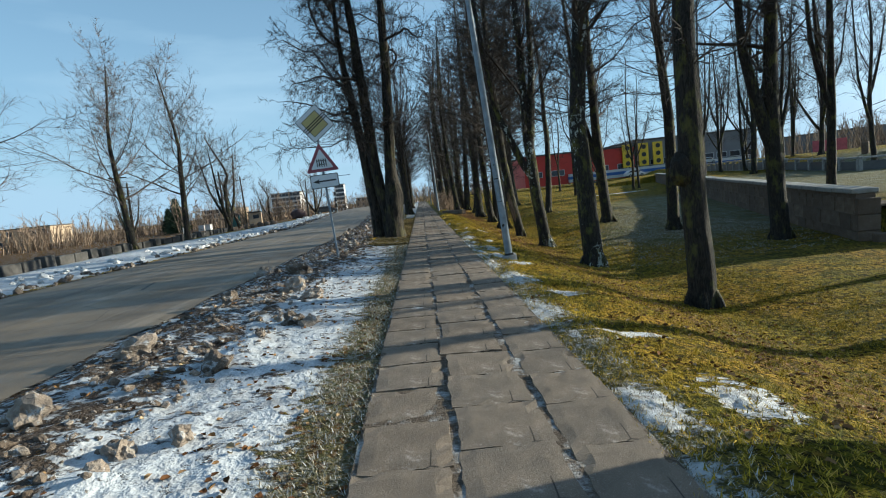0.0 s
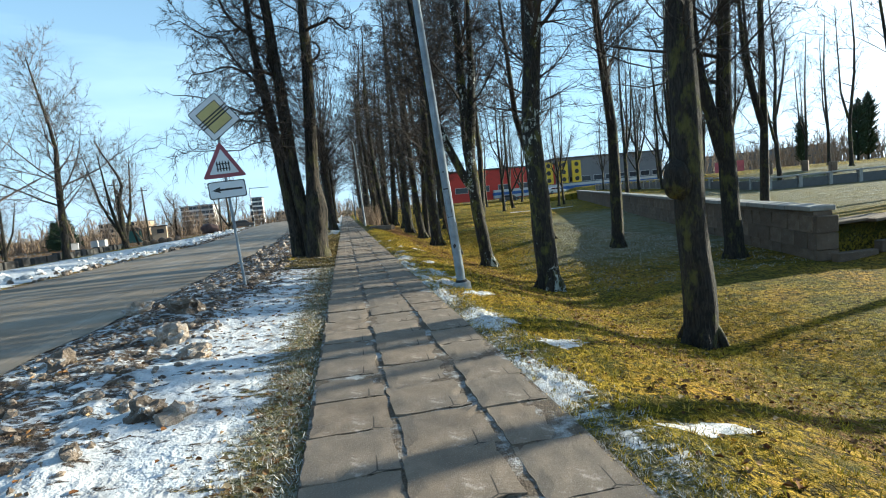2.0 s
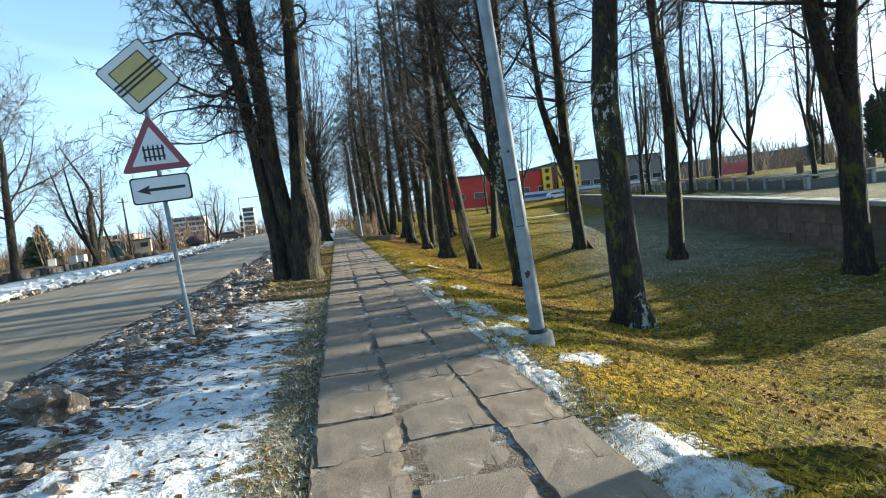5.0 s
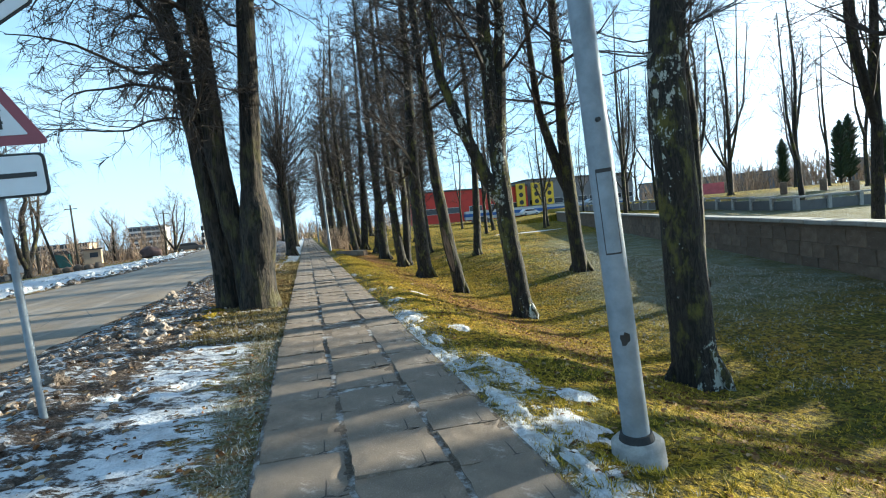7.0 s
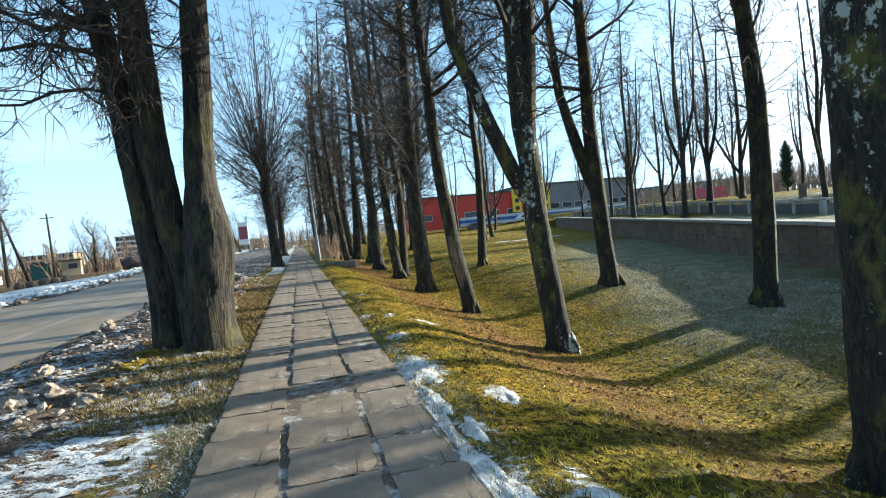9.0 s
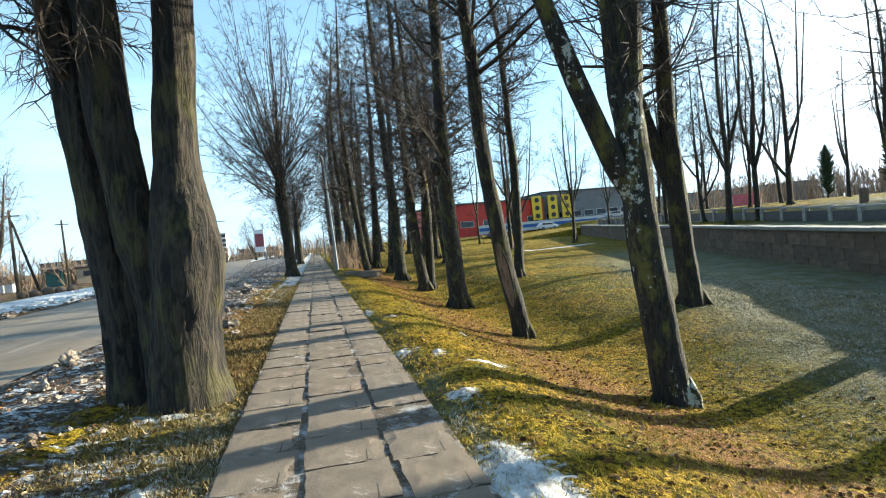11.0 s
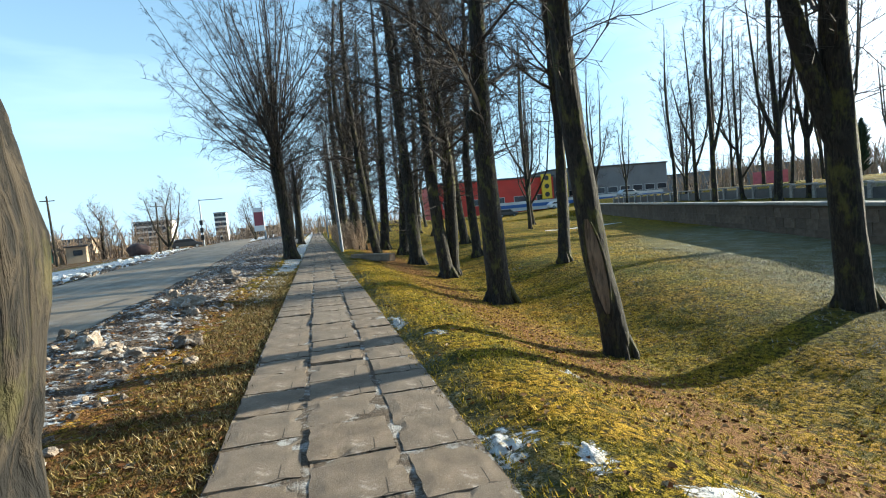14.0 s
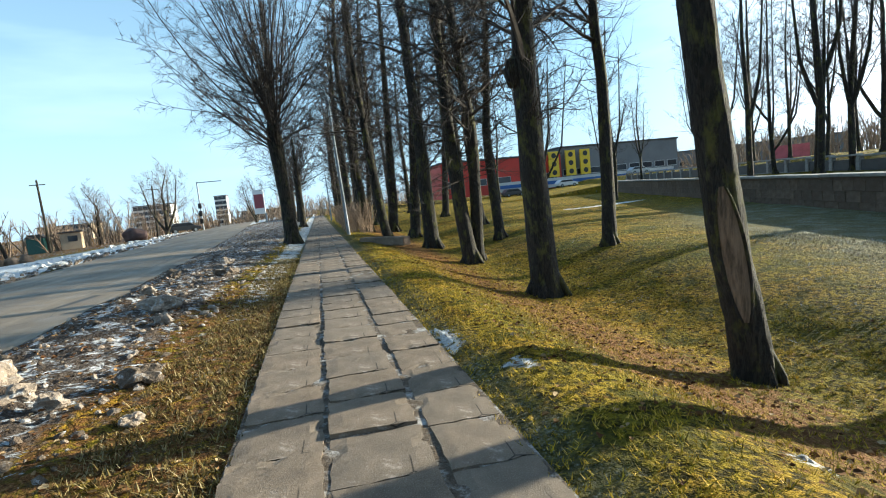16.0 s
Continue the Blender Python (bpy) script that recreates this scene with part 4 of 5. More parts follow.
def pollard_meshes(seed, knob=4.6, top=16.5, r=0.34, shoots=108, sub=10, thin=0.0068, curl=-0.02):
    """A lime once lopped: a short trunk with a brush of upright shoots."""
    rng = random.Random(seed)
    V, F, CV, CF = [], [], [], []
    stem(V, F, [(0, 0, -0.15), (-0.05, 0, 1.5), (-0.12, 0.02, 3.0), (-0.2, 0, knob), (-0.15, 0, knob + 1.6), (0.0, 0.1, knob + 4.5)], [r, r * 0.85, r * 0.85, r * 1.05, r * 0.55, 0.05], 12, seed)
    for i in range(shoots):
        z = knob - 0.5 + rng.random() ** 1.3 * 3.0
        a = rng.uniform(0, 6.283)
        el = radians(86 - 74 * rng.random() ** 0.9)
        d = np.array([math.cos(a) * math.cos(el), math.sin(a) * math.cos(el), math.sin(el)])
        ln = (4.2 + (top - knob - 4.4) * math.sin(el) ** 1.6) * rng.uniform(0.7, 1.05)
        b = limb(rng, np.array([-0.15, 0, z]), d / np.linalg.norm(d), ln, 6, 0.045, 0.07)
        lr = rng.uniform(0.016, 0.045)
        tube(CV, CF, b, [lr, lr * 0.9, lr * 0.75, lr * 0.6, lr * 0.42, lr * 0.28, 0.01], 5)
        twigs(rng, CV, CF, b, lr * 0.7, 1.5, 12, sub, 0.03, 0.12, thin, 0.26, curl, (0.2, 0.6))
    return mesh_of("pollard_trunk", V, F, BARK_OLD, True), mesh_of("pollard_crown", CV, CF, TWIG)


build_linden()
POLLARD = [pollard_meshes(70), pollard_meshes(71, 3.9, 13.5, 0.3, 44, 6, 0.012, None)]
for i, (x, y) in enumerate(((-1.1, 43.7), (-1.2, 66), (-2.2, 86), (-3.4, 104), (-5, 124))):
    plant(POLLARD[min(i, 1)], x, y, (0, 80, 190, 40, 130)[i], 1.0, "bare pollarded lime with a brush of upright shoots", "limes along the kerb")

ROWL = "tall bare lime with dark mossy trunk on the lawn bank"
T1 = tree_meshes("row_a", 1, 17, 0.24, (-0.12, 0), 5.6, 34, 13, 15, 3.4, 0.45, thin=0.009)
T2 = tree_meshes("row_b", 2, 18, 0.28, (-0.2, 0), 5.8, 34, 13, 15, 3.4, 0.4, BARK_PALE, k=32, thin=0.009)
T4 = tree_meshes("row_c", 4, 16, 0.235, (-0.42, 0), 5.4, 26, 13, 15, 3.2, 0.5, BARK_PALE, [(2.75, -1.35, -0.1, 12, 0.62), (3.9, 0.35, 0.1, 14, 0.72)], 32, thin=0.009)
T5 = tree_meshes("row_d", 5, 17, 0.212, (-0.6, 0), 5.8, 36, 13, 15, 3.2, 0.4, BARK, k=32, thin=0.009)
T6 = tree_meshes("row_e", 6, 18, 0.32, (-0.15, 0), 5.0, 46, 13, 15, 3.4, 0.3, thin=0.010)
T7 = tree_meshes("row_f", 7, 17, 0.26, (-0.35, 0.1), 4.4, 40, 12, 12, 3.2, 0.3, thin=0.010, sprouts=120)
T8 = tree_meshes("row_g", 8, 16, 0.22, (-0.45, 0.2), 4.2, 38, 11, 12, 3.0, 0.35, thin=0.010, sprouts=120)
F6 = tree_meshes("far_a", 16, 18, 0.32, (-0.3, 0), 3.0, 30, 6, 8, 3.6, 0.35, k=8, thin=0.016, sprouts=80)
F7 = tree_meshes("far_b", 17, 17, 0.28, (-0.4, 0.1), 2.6, 30, 6, 8, 3.4, 0.35, k=8, thin=0.016, sprouts=80)
def vase(name, seed, height, r, n, spread):
    """A slim park tree that splits low into upright stems."""
    q = random.Random(seed)
    fork = []
    for i in range(n):
        a = 6.283 * (i + q.random() * 0.7) / n
        fork.append((q.uniform(2.2, 5.5), spread * math.cos(a) * q.uniform(0.5, 1.1), spread * math.sin(a) * q.uniform(0.5, 1.1), height * q.uniform(0.75, 1.0), q.uniform(0.5, 0.75)))
    return tree_meshes(name, seed, height, r, (q.gauss(0, 0.3), q.gauss(0, 0.3)), 4.0, 15, 8, 8, 3.6, 0.7, fork=fork, k=8, thin=0.009, sprouts=20)


SLIM = [vase("slim_a", 21, 17, 0.19, 2, 1.1), vase("slim_b", 22, 16, 0.2, 3, 1.6), vase("slim_c", 23, 18, 0.2, 1, 1.2), vase("slim_d", 29, 14, 0.17, 2, 1.8)]
BROAD = tree_meshes("broad", 26, 11.0, 0.2, (-0.35, 0), 2.6, 32, 12, 10, 5.0, 0.5, k=10, thin=0.009, sprouts=40, crown=TWIG_SUNLIT)
R2 = tree_meshes("lawn_tree", 27, 16, 0.26, (-0.3, 0), 4.8, 30, 12, 13, 3.4, 0.5, fork=[(3.0, -0.8, 0.3, 13, 0.7)], k=12, thin=0.007)
ROUND = tree_meshes("round", 24, 9.0, 0.22, (0.2, 0), 1.7, 17, 8, 9, 4.0, 0.6, fork=[(0.8, -1.7, 0.3, 7.6, 0.7), (0.9, 1.5, -0.5, 8.0, 0.7), (1.2, 0.2, 1.4, 7.8, 0.6)], k=10, thin=0.011, sprouts=20, crown=TWIG_SUNLIT)
for me, x, y, turn, lab in ((T7, 4.9, 3.0, 40, ROWL), (T6, 4.9, -2.4, 90, ROWL), (T8, 4.9, -7.8, 0, ROWL), (T1, 4.93, 8.74, 0, ROWL), (T2, 4.78, 14.0, 0, "thick bare lime with pale lichen patches on its trunk"), (T4, 4.78, 19.44, 0, "forked bare lime with white lichen patches"),
                            (T5, 4.78, 24.46, 0, "bare lime with a long bark wound on its leaning trunk"), (T6, 4.87, 30.0, 0, ROWL), (T7, 5.0, 36.0, 0, ROWL), (T8, 5.35, 36.4, 120, ROWL), (F6, 4.7, 40.5, 60, ROWL),
                            (T8, 3.2, 43, 30, ROWL), (F7, 5.0, 46, 150, ROWL), (F6, 4.6, 51, 200, ROWL), (F7, 4.8, 56, 30, ROWL), (F6, 4.8, 61, 250, ROWL), (F7, 4.6, 66, 200, ROWL), (F6, 4.8, 72, 20, ROWL), (F7, 4.7, 78, 70, ROWL),
                            (F7, 3.0, 50, 10, ROWL), (F6, 2.9, 56, 190, ROWL), (F7, 2.8, 62, 290, ROWL), (F6, 2.8, 70, 110, ROWL), (F7, 3.0, 80, 310, ROWL), (F6, 3.2, 92, 10, ROWL), (F7, 3.4, 106, 60, ROWL)):
    plant(me, x, y, turn, 1.0, lab, "lime row on the bank")


def build_wound():
    """The long scar in the bark of the leaning lime, with its rolled rim."""
    tree = [o for o in scene.objects if o.name.startswith("tree") and abs(o.location.x - 4.78) < 0.01 and abs(o.location.y - 24.46) < 0.01][0]
    V, F, rim_l, rim_r, n = [], [], [], [], 12
    for i in range(n + 1):
        z = 0.75 + 1.5 * i / n
        cx, r = -0.3 * (z + 0.15) / 1.75, 0.213 * 1.03
        half = radians(34) * math.sin(math.pi * (i + 0.4) / (n + 0.8)) ** 0.6
        for k in range(5):
            a = radians(236) + half * (k / 2 - 1)
            V.append((cx + r * math.cos(a), r * math.sin(a), z))
        for lst, sgn in ((rim_l, -1), (rim_r, 1)):
            a = radians(236) + sgn * half * 1.05
            lst.append((cx + r * 1.0 * math.cos(a), r * 1.0 * math.sin(a), z))
    F = [(i * 5 + k, i * 5 + k + 1, i * 5 + k + 6, i * 5 + k + 5) for i in range(n) for k in range(4)]
    m = Mat("weathered_bare_wood", 0.85)
    g = m.noise(20, 5, 0.7, (1, 1, 0.08))
    m.colour(m.ramp(g, [(0.35, (0.05, 0.034, 0.022)), (0.6, (0.21, 0.145, 0.095))])).bump(g, 0.9, 0.02)
    part_mesh("wound", mesh_of("wound", V, F, m.m, True), tree, "long scar of bare weathered wood")
    RV, RF = [], []
    for lst in (rim_l, rim_r):
        tube(RV, RF, lst, [0.012 + 0.012 * math.sin(math.pi * i / n) for i in range(n + 1)], 7, random.Random(2), 0.15)
    part_mesh("bark_rim", mesh_of("bark_rim", RV, RF, BARK, True), tree)


def build_burl(x, y, at, size, tall, seed, label):
    """A knotty outgrowth on the trunk of the tree that stands at x, y."""
    tree = [o for o in scene.objects if o.name.startswith("tree") and abs(o.location.x - x) < 0.01 and abs(o.location.y - y) < 0.01][0]
    b = bmesh.new()
    bmesh.ops.create_icosphere(b, subdivisions=4, radius=1)
    off = Vector((seed, 2 * seed, 0))
    for v in b.verts:
        k = 1 + 0.22 * noise.noise(v.co * 1.6 + off) + 0.12 * noise.noise(v.co * 4.5 + off)
        v.co = Vector((v.co.x * size * 0.8, v.co.y * size * 0.8, v.co.z * size * tall)) * k
    b.transform(Matrix.Translation(at))
    part("burl", b, BARK, tree, label, True)


build_wound()
build_burl(4.93, 8.74, (-0.30, -0.03, 2.5), 0.24, 1.25, 3, "knotty brown burl on the trunk")
build_burl(4.87, 30.0, (-0.42, -0.05, 4.85), 0.20, 1.5, 5, "swollen stub of a lopped branch")
for i, (x, y) in enumerate(((10.9, 14.8), (10.1, 19.8), (8.95, 23.85), (8.4, 33.0), (7.4, 39.5), (8.8, 46), (9.5, 52), (9.8, 58), (10, 66), (10, 74), (9.5, 84))):
    plant((R2, T1, R2, T5, T8, T7, F6, F7, F6, F7, F6)[i], x, y, (20, 90, 0, 230, 300, 10, 80, 150, 220, 290, 0)[i], 1.0, "tall bare tree on the lawn below the park wall", "second row on the lawn")
rng = random.Random(9)
# the second to sixth stand out of view, added to shade the bank
for i, (x, y) in enumerate(((16.5, 19.5), (24, 16), (29.5, 18), (19.5, 14.6), (26, 19.2), (22, 17.2), (14.6, 7.6), (20.5, 11.5), (18.0, 2.5), (25.0, 6.0), (15.5, -3.0), (32.9, 35), (17.5, 56), (21, 63), (25, 58), (27.5, 62), (30, 44), (38, 46), (42, 37), (44, 52), (46, 60), (38, 62), (50, 46), (52, 70), (42, 78), (30, 84), (22, 78), (16, 90), (58, 56), (55, 82), (31, 55), (35, 57), (26.5, 45.7), (33.5, 50.3), (30.5, 44.6), (38.6, 50.4), (33, 44.3))):
    plant(SLIM[i % 4], x, y, rng.uniform(0, 360), rng.uniform(0.8, 1.15), "slim bare park tree against the low sun; some stand unseen for their shade", "park trees")
for i, (x, y, s) in enumerate(((-16.7, 29.4, 0.95), (-15.8, 34, 1.0), (-18.2, 48, 1.0), (-21, 24, 0.95), (-17, 15, 1.0))):
    plant(BROAD if i != 2 else ROUND, x, y, (0, 150, 100, 40, 260)[i], s, "bare roadside tree beside the low wall", "trees across the road")


# ---- buildings ----
def block(name, x, y, z, sx, sy, sz, mat, label, category="building", turn=0, rows=0, cols=0, win=(1.6, 1.4), roof=True):
    """A building with its roof slab and windows in the wall that faces the walk."""
    ob = thing(name, pose(x, y, z, 0, 0, turn), label, category)
    part("wall", box(sx, sy, sz, (0, 0, 0)), mat, ob)
    if roof:
        part("roof", box(sx + 0.5, sy + 0.5, 0.35, (0, 0, sz)), ROOF, ob)
    if rows:
        frame_me = bm_mesh("window", box(win[0] + 0.2, 0.12, win[1] + 0.2, (0, 0, -0.1)), HAZED_PALE_WALL)
        pane_me = bm_mesh("pane", box(win[0], 0.14, win[1]), GLASS)
        for r in range(rows):
            for c in range(cols):
                w = part_mesh("window", frame_me, ob)
                w.location = ((c + 0.5) / cols * sx - sx / 2, -sy / 2 - 0.03, sz * (r + 0.3) / rows)
                p = part_mesh("pane", pane_me, w)
                p.location.y = -0.02
    return ob


block("shop", 39, 128, 0.8, 27, 16, 7.2, RED_WALL, "red clad shop hall beyond the park", rows=1, cols=5, win=(3, 1.2))
block("shop", 68, 130, 0.8, 30, 18, 8.5, GREY_WALL, "long grey hall with a pale band", rows=1, cols=9, win=(2.4, 1.2))
for x in (50.5, 54.5, 58):
    ob = block("sign_board", x, 119.4, 3.2, 2.3, 0.4, 5.4, YELLOW_WALL, "tall yellow advertising board with dark discs", "sign board", roof=False)
    for z in (0.9, 2.7, 4.5):
        b = bmesh.new()
        bmesh.ops.create_cone(b, segments=16, radius1=0.55, radius2=0.55, depth=0.08, cap_ends=True, matrix=pose(0, -0.24, z, 90))
        part("disc", b, BLACK, ob)
    part("post", box(0.2, 0.2, 2.8, (0, 0, -2.6)), GALV, ob)
ob = block("canopy", 58, 119.8, 1.0, 44, 2, 2.0, HAZED_PALE_WALL, "pale shop front with a blue band", "shop front", roof=False)
part("band", box(44.2, 2.2, 0.7, (0, 0, 0.7)), BLUE, ob)


# ---- snow, ice and litter on the ground ----
def snow_patch(rng, x, y, a, b):
    """A thin ragged sheet of old snow."""
    rings, k = 6, 36
    off = rng.uniform(0, 50)
    V, F = [], []
    for i in range(rings + 1):
        f = i / rings
        for j in range(k):
            t = 2 * math.pi * j / k
            e = 1 + 0.5 * noise.noise((math.cos(t) * 1.6 + off, math.sin(t) * 1.6, 0)) + 0.3 * noise.noise((math.cos(t) * 4 + off, math.sin(t) * 4, 3)) + rng.uniform(-0.04, 0.04)
            px, py = x + a * f * e * math.cos(t), y + b * f * e * math.sin(t)
            h = 0.013 * (1 - f ** 4) * (0.7 + 0.8 * noise.noise((px * 5, py * 5, off))) + 0.022 * noise.noise((px * 13, py * 13, 1)) * (1 - f * f) - 0.012 * f
            V.append((px, py, land(px, py) + 0.012 + h))
    for i in range(rings):
        for j in range(k):
            F.append((i * k + j, i * k + (j + 1) % k, (i + 1) * k + (j + 1) % k, (i + 1) * k + j))
    F = [f[::-1] for f in F]
    tagged(new("snow_patch", mesh_of("snow_patch", V, F, SNOW, True)), "thin ragged patch of old snow on grass", "snow patch", "snow patches by the pavement")


rng = random.Random(21)
for x, y, a, b in SNOW_SPOTS:
    k = 0.62 if y < 4 else 0.75 if y < 17 else 0.5
    snow_patch(rng, x, y, a * k, b * k)
for i in range(11):
    y = 9.5 + 0.72 * i + rng.gauss(0, 0.2)
    snow_patch(rng, 1.3 + rng.gauss(0, 0.07), y, 0.07 + 0.06 * rng.random(), 0.2 + 0.25 * rng.random())

BIG = [(-3.74, 11.5, .2, 1), (-2.73, 10.6, .29, 0), (-2.37, 8.8, .23, 1), (-1.9, 7.96, .15, 1), (-3.32, 5.5, .18, 1), (-2.11, 4.7, .16, 0), (-1.72, 3.2, .1, 1), (-2.07, 3.1, .12, 1),
       (-1.8, 6.35, .14, 0), (-1.55, 6.24, .13, 1), (-3.1, 3.75, .19, 1), (-2.93, 25.4, .21, 1), (-2.12, 24.5, .13, 1), (-1.34, 23.9, .09, 1), (-2.43, 28.6, .22, 1), (-1.57, 24.9, .16, 0), (-4.0, 27.1, .14, 0),
       (-2.45, 24.7, .11, 1), (-2.97, 18.65, .15, 1), (-2.6, 17.1, .14, 1), (-1.97, 17.1, .11, 1), (-2.8, 14.7, .18, 0), (-2.5, 17.6, .15, 1), (-2.1, 27.5, .18, 1), (-2.09, 32.5, .22, 0), (-3.44, 33.2, .2, 0),
       (-1.98, 5.64, .08, 0), (-3.0, 13.2, .15, 1), (-3.3, 8.2, .17, 0), (-3.5, 22.5, .16, 1), (-3.2, 30.5, .2, 1), (-2.6, 35.5, .2, 1), (-3.0, 20.6, .13, 1)]
for x, y, r, pale in BIG:
    b = lump(rng, r * 0.85, 0.8, 3, 0.7)
    for v in b.verts:
        v.co *= 1 + 0.16 * noise.noise(v.co * (2.2 / r) + Vector((x, y, 0)))
    ob = new("ice_clod" if pale else "soil_clod", bm_mesh("clod", b, CLOD_PALE if pale else CLOD_DARK))
    ob.matrix_world = pose(x, y, land(x, y) + 0.22 * r, 0, 0, rng.uniform(0, 360))
    tagged(ob, "pale lump of dirty ice on the snowy verge" if pale else "dark frozen clod of soil on the snowy verge", "clod", "clods ploughed onto the verge")


def scatter(name, shapes, places, mat, label, smooth=False):
    """Many small shapes joined into one mesh: (x, y, z, size, turn, tilt)."""
    V, F, n = [], [], 0
    for i, (x, y, z, size, turn, tilt) in enumerate(places):
        v, f = shapes[i % len(shapes)]
        m = np.array(Euler((tilt, tilt * 0.6, turn)).to_matrix()) * size
        V.append(v @ m.T + (x, y, z))
        F += [tuple(n + k for k in q) for q in f]
        n += len(v)
    ob = new(name, mesh_of(name, np.concatenate(V).tolist(), F, mat, smooth))
    return tagged(ob, label, name.replace("_", " "), kind="stuff")


def shapes_from(count, sub, sharp, flat, seed):
    r, out = random.Random(seed), []
    for _ in range(count):
        b = lump(r, 1.0, flat, sub, sharp)
        b.verts.ensure_lookup_table()
        out.append((np.array([v.co[:] for v in b.verts]), [tuple(v.index for v in f.verts) for f in b.faces]))
        b.free()
    return out


def verge_places(n, seed, lo, hi, power):
    r, out = random.Random(seed), []
    while len(out) < n:
        y = 72 * r.random() ** 1.25
        inner = lerp(y, [(0, -2.0), (10, -1.9), (18, -1.7), (26, -1.5), (34, -1.2), (72, -2.5)])
        outer = road_right(y) + 0.1
        x = outer + (inner - outer) * r.random() ** 0.8
        if noise.noise((x * 1.1, y * 1.1, seed)) + r.uniform(-0.5, 0.5) < -0.15:
            continue
        size = lo + (hi - lo) * r.random() ** power
        out.append((x, y, land(x, y) + size * 0.25, size, r.uniform(0, 6.28), r.gauss(0, 0.3)))
    return out


LUMPS = shapes_from(12, 1, 0.6, 0.7, 5)
scatter("ice_rubble", LUMPS, verge_places(3600, 31, 0.008, 0.06, 4.0), CLOD_PALE, "ploughed crumbs of dirty ice along the kerb")
scatter("soil_rubble", LUMPS, verge_places(5200, 32, 0.008, 0.06, 4.0), CLOD_DARK, "ploughed crumbs of frozen soil along the kerb")
r = random.Random(8)
far_side = []
for _ in range(900):
    y = r.uniform(-5, 95)
    x = road_left(y) - abs(r.gauss(0.25, 0.35))
    size = r.uniform(0.04, 0.16)
    far_side.append((x, y, land(x, y, False) + size * 0.2, size, r.uniform(0, 6.28), 0))
scatter("soil_rubble", LUMPS, far_side[::2], CLOD_DARK, "dark crumbs ploughed along the far edge of the road")
scatter("snow_rubble", LUMPS, [(x - 0.5 - 3 * r.random() ** 2, y, land(x - 1, y, False) + 0.02, s * 1.2, t, 0) for x, y, z, s, t, _ in far_side[1::2]], SNOW, "broken lumps of snow beyond the road")


def make_island(name, stops, rough=0.85):
    m = Mat(name, rough)
    m.b.inputs["Specular IOR Level"].default_value = 0.08
    m.colour(m.ramp(m.island(), stops))
    return m.m


LEAF = make_island("fallen_leaves", [(0.0, (0.05, 0.024, 0.012)), (0.35, (0.15, 0.07, 0.028)), (0.7, (0.27, 0.16, 0.07)), (1.0, (0.42, 0.32, 0.19))])
BLADE = make_island("winter_grass", [(0.0, (0.07, 0.062, 0.010)), (0.35, (0.32, 0.245, 0.016)), (0.75, (0.60, 0.41, 0.035)), (1.0, (0.66, 0.46, 0.12))])
STRAW = make_island("straw_and_dead_grass", [(0.0, (0.045, 0.03, 0.014)), (0.4, (0.125, 0.092, 0.034)), (0.75, (0.25, 0.19, 0.065)), (1.0, (0.40, 0.33, 0.19))])
FROSTED = make_island("frosted_grass", [(0.0, (0.08, 0.07, 0.03)), (0.35, (0.24, 0.19, 0.10)), (0.65, (0.42, 0.38, 0.30)), (1.0, (0.66, 0.66, 0.65))])


def leaf_shape(seed):
    q = random.Random(seed)
    c = [q.uniform(0.1, 0.4) for _ in range(3)]
    v = np.array([(-0.5, 0, 0.02), (-0.15, 0.38, c[0]), (0.3, 0.3, c[1]), (0.55, 0, 0.1), (0.25, -0.32, c[2]), (-0.2, -0.36, c[0]), (0.0, 0.0, 0.0)])
    return v, [(0, 6, 1), (1, 6, 2), (2, 6, 3), (3, 6, 4), (4, 6, 5), (5, 6, 0)]


def tuft_shape(seed, blades=5):
    q = random.Random(seed)
    V, F = [], []
    for i in range(blades):
        a, l = q.uniform(0, 6.28), q.uniform(0.5, 1.3)
        bx, by = q.gauss(0, 0.35), q.gauss(0, 0.35)
        w, n = 0.09, len(V)
        V += [(bx - w * math.sin(a), by + w * math.cos(a), -0.1), (bx + w * math.sin(a), by - w * math.cos(a), -0.1), (bx + l * math.cos(a), by + l * math.sin(a), q.uniform(0.35, 1.1))]
        F.append((n, n + 1, n + 2))
    return np.array(V), F


def lawn_places(n, seed, box_xy, lo, hi, keep):
    q, out = random.Random(seed), []
    x0, x1, y0, y1 = box_xy
    while len(out) < n:
        x, y = q.uniform(x0, x1), y0 + (y1 - y0) * q.random() ** 1.15
        if keep(x, y, q):
            out.append((x, y, land(x, y) + 0.004, q.uniform(lo, hi), q.uniform(0, 6.28), q.gauss(0, 0.25)))
    return out


LEAVES = [leaf_shape(i) for i in range(6)]
TUFTS = [tuft_shape(i) for i in range(8)]
clump = lambda x, y, s: noise.noise((x * 1.7, y * 1.7, s))
scatter("leaf_litter", LEAVES, lawn_places(6500, 41, (1.3, 7.5, 0.5, 38), 0.03, 0.065, lambda x, y, q: cover(x, y)[1] + 0.5 * clump(x, y, 1) > q.uniform(0.1, 0.9)), LEAF, "brown fallen leaves lying in the hollow")
scatter("leaf_litter", LEAVES, lawn_places(4200, 42, (-3.9, -0.55, 0.5, 34), 0.03, 0.06, lambda x, y, q: 0.25 + 0.35 * smooth01(17, 22, y) + 0.5 * clump(x, y, 2) > q.random()), LEAF, "brown leaves frozen into the verge")
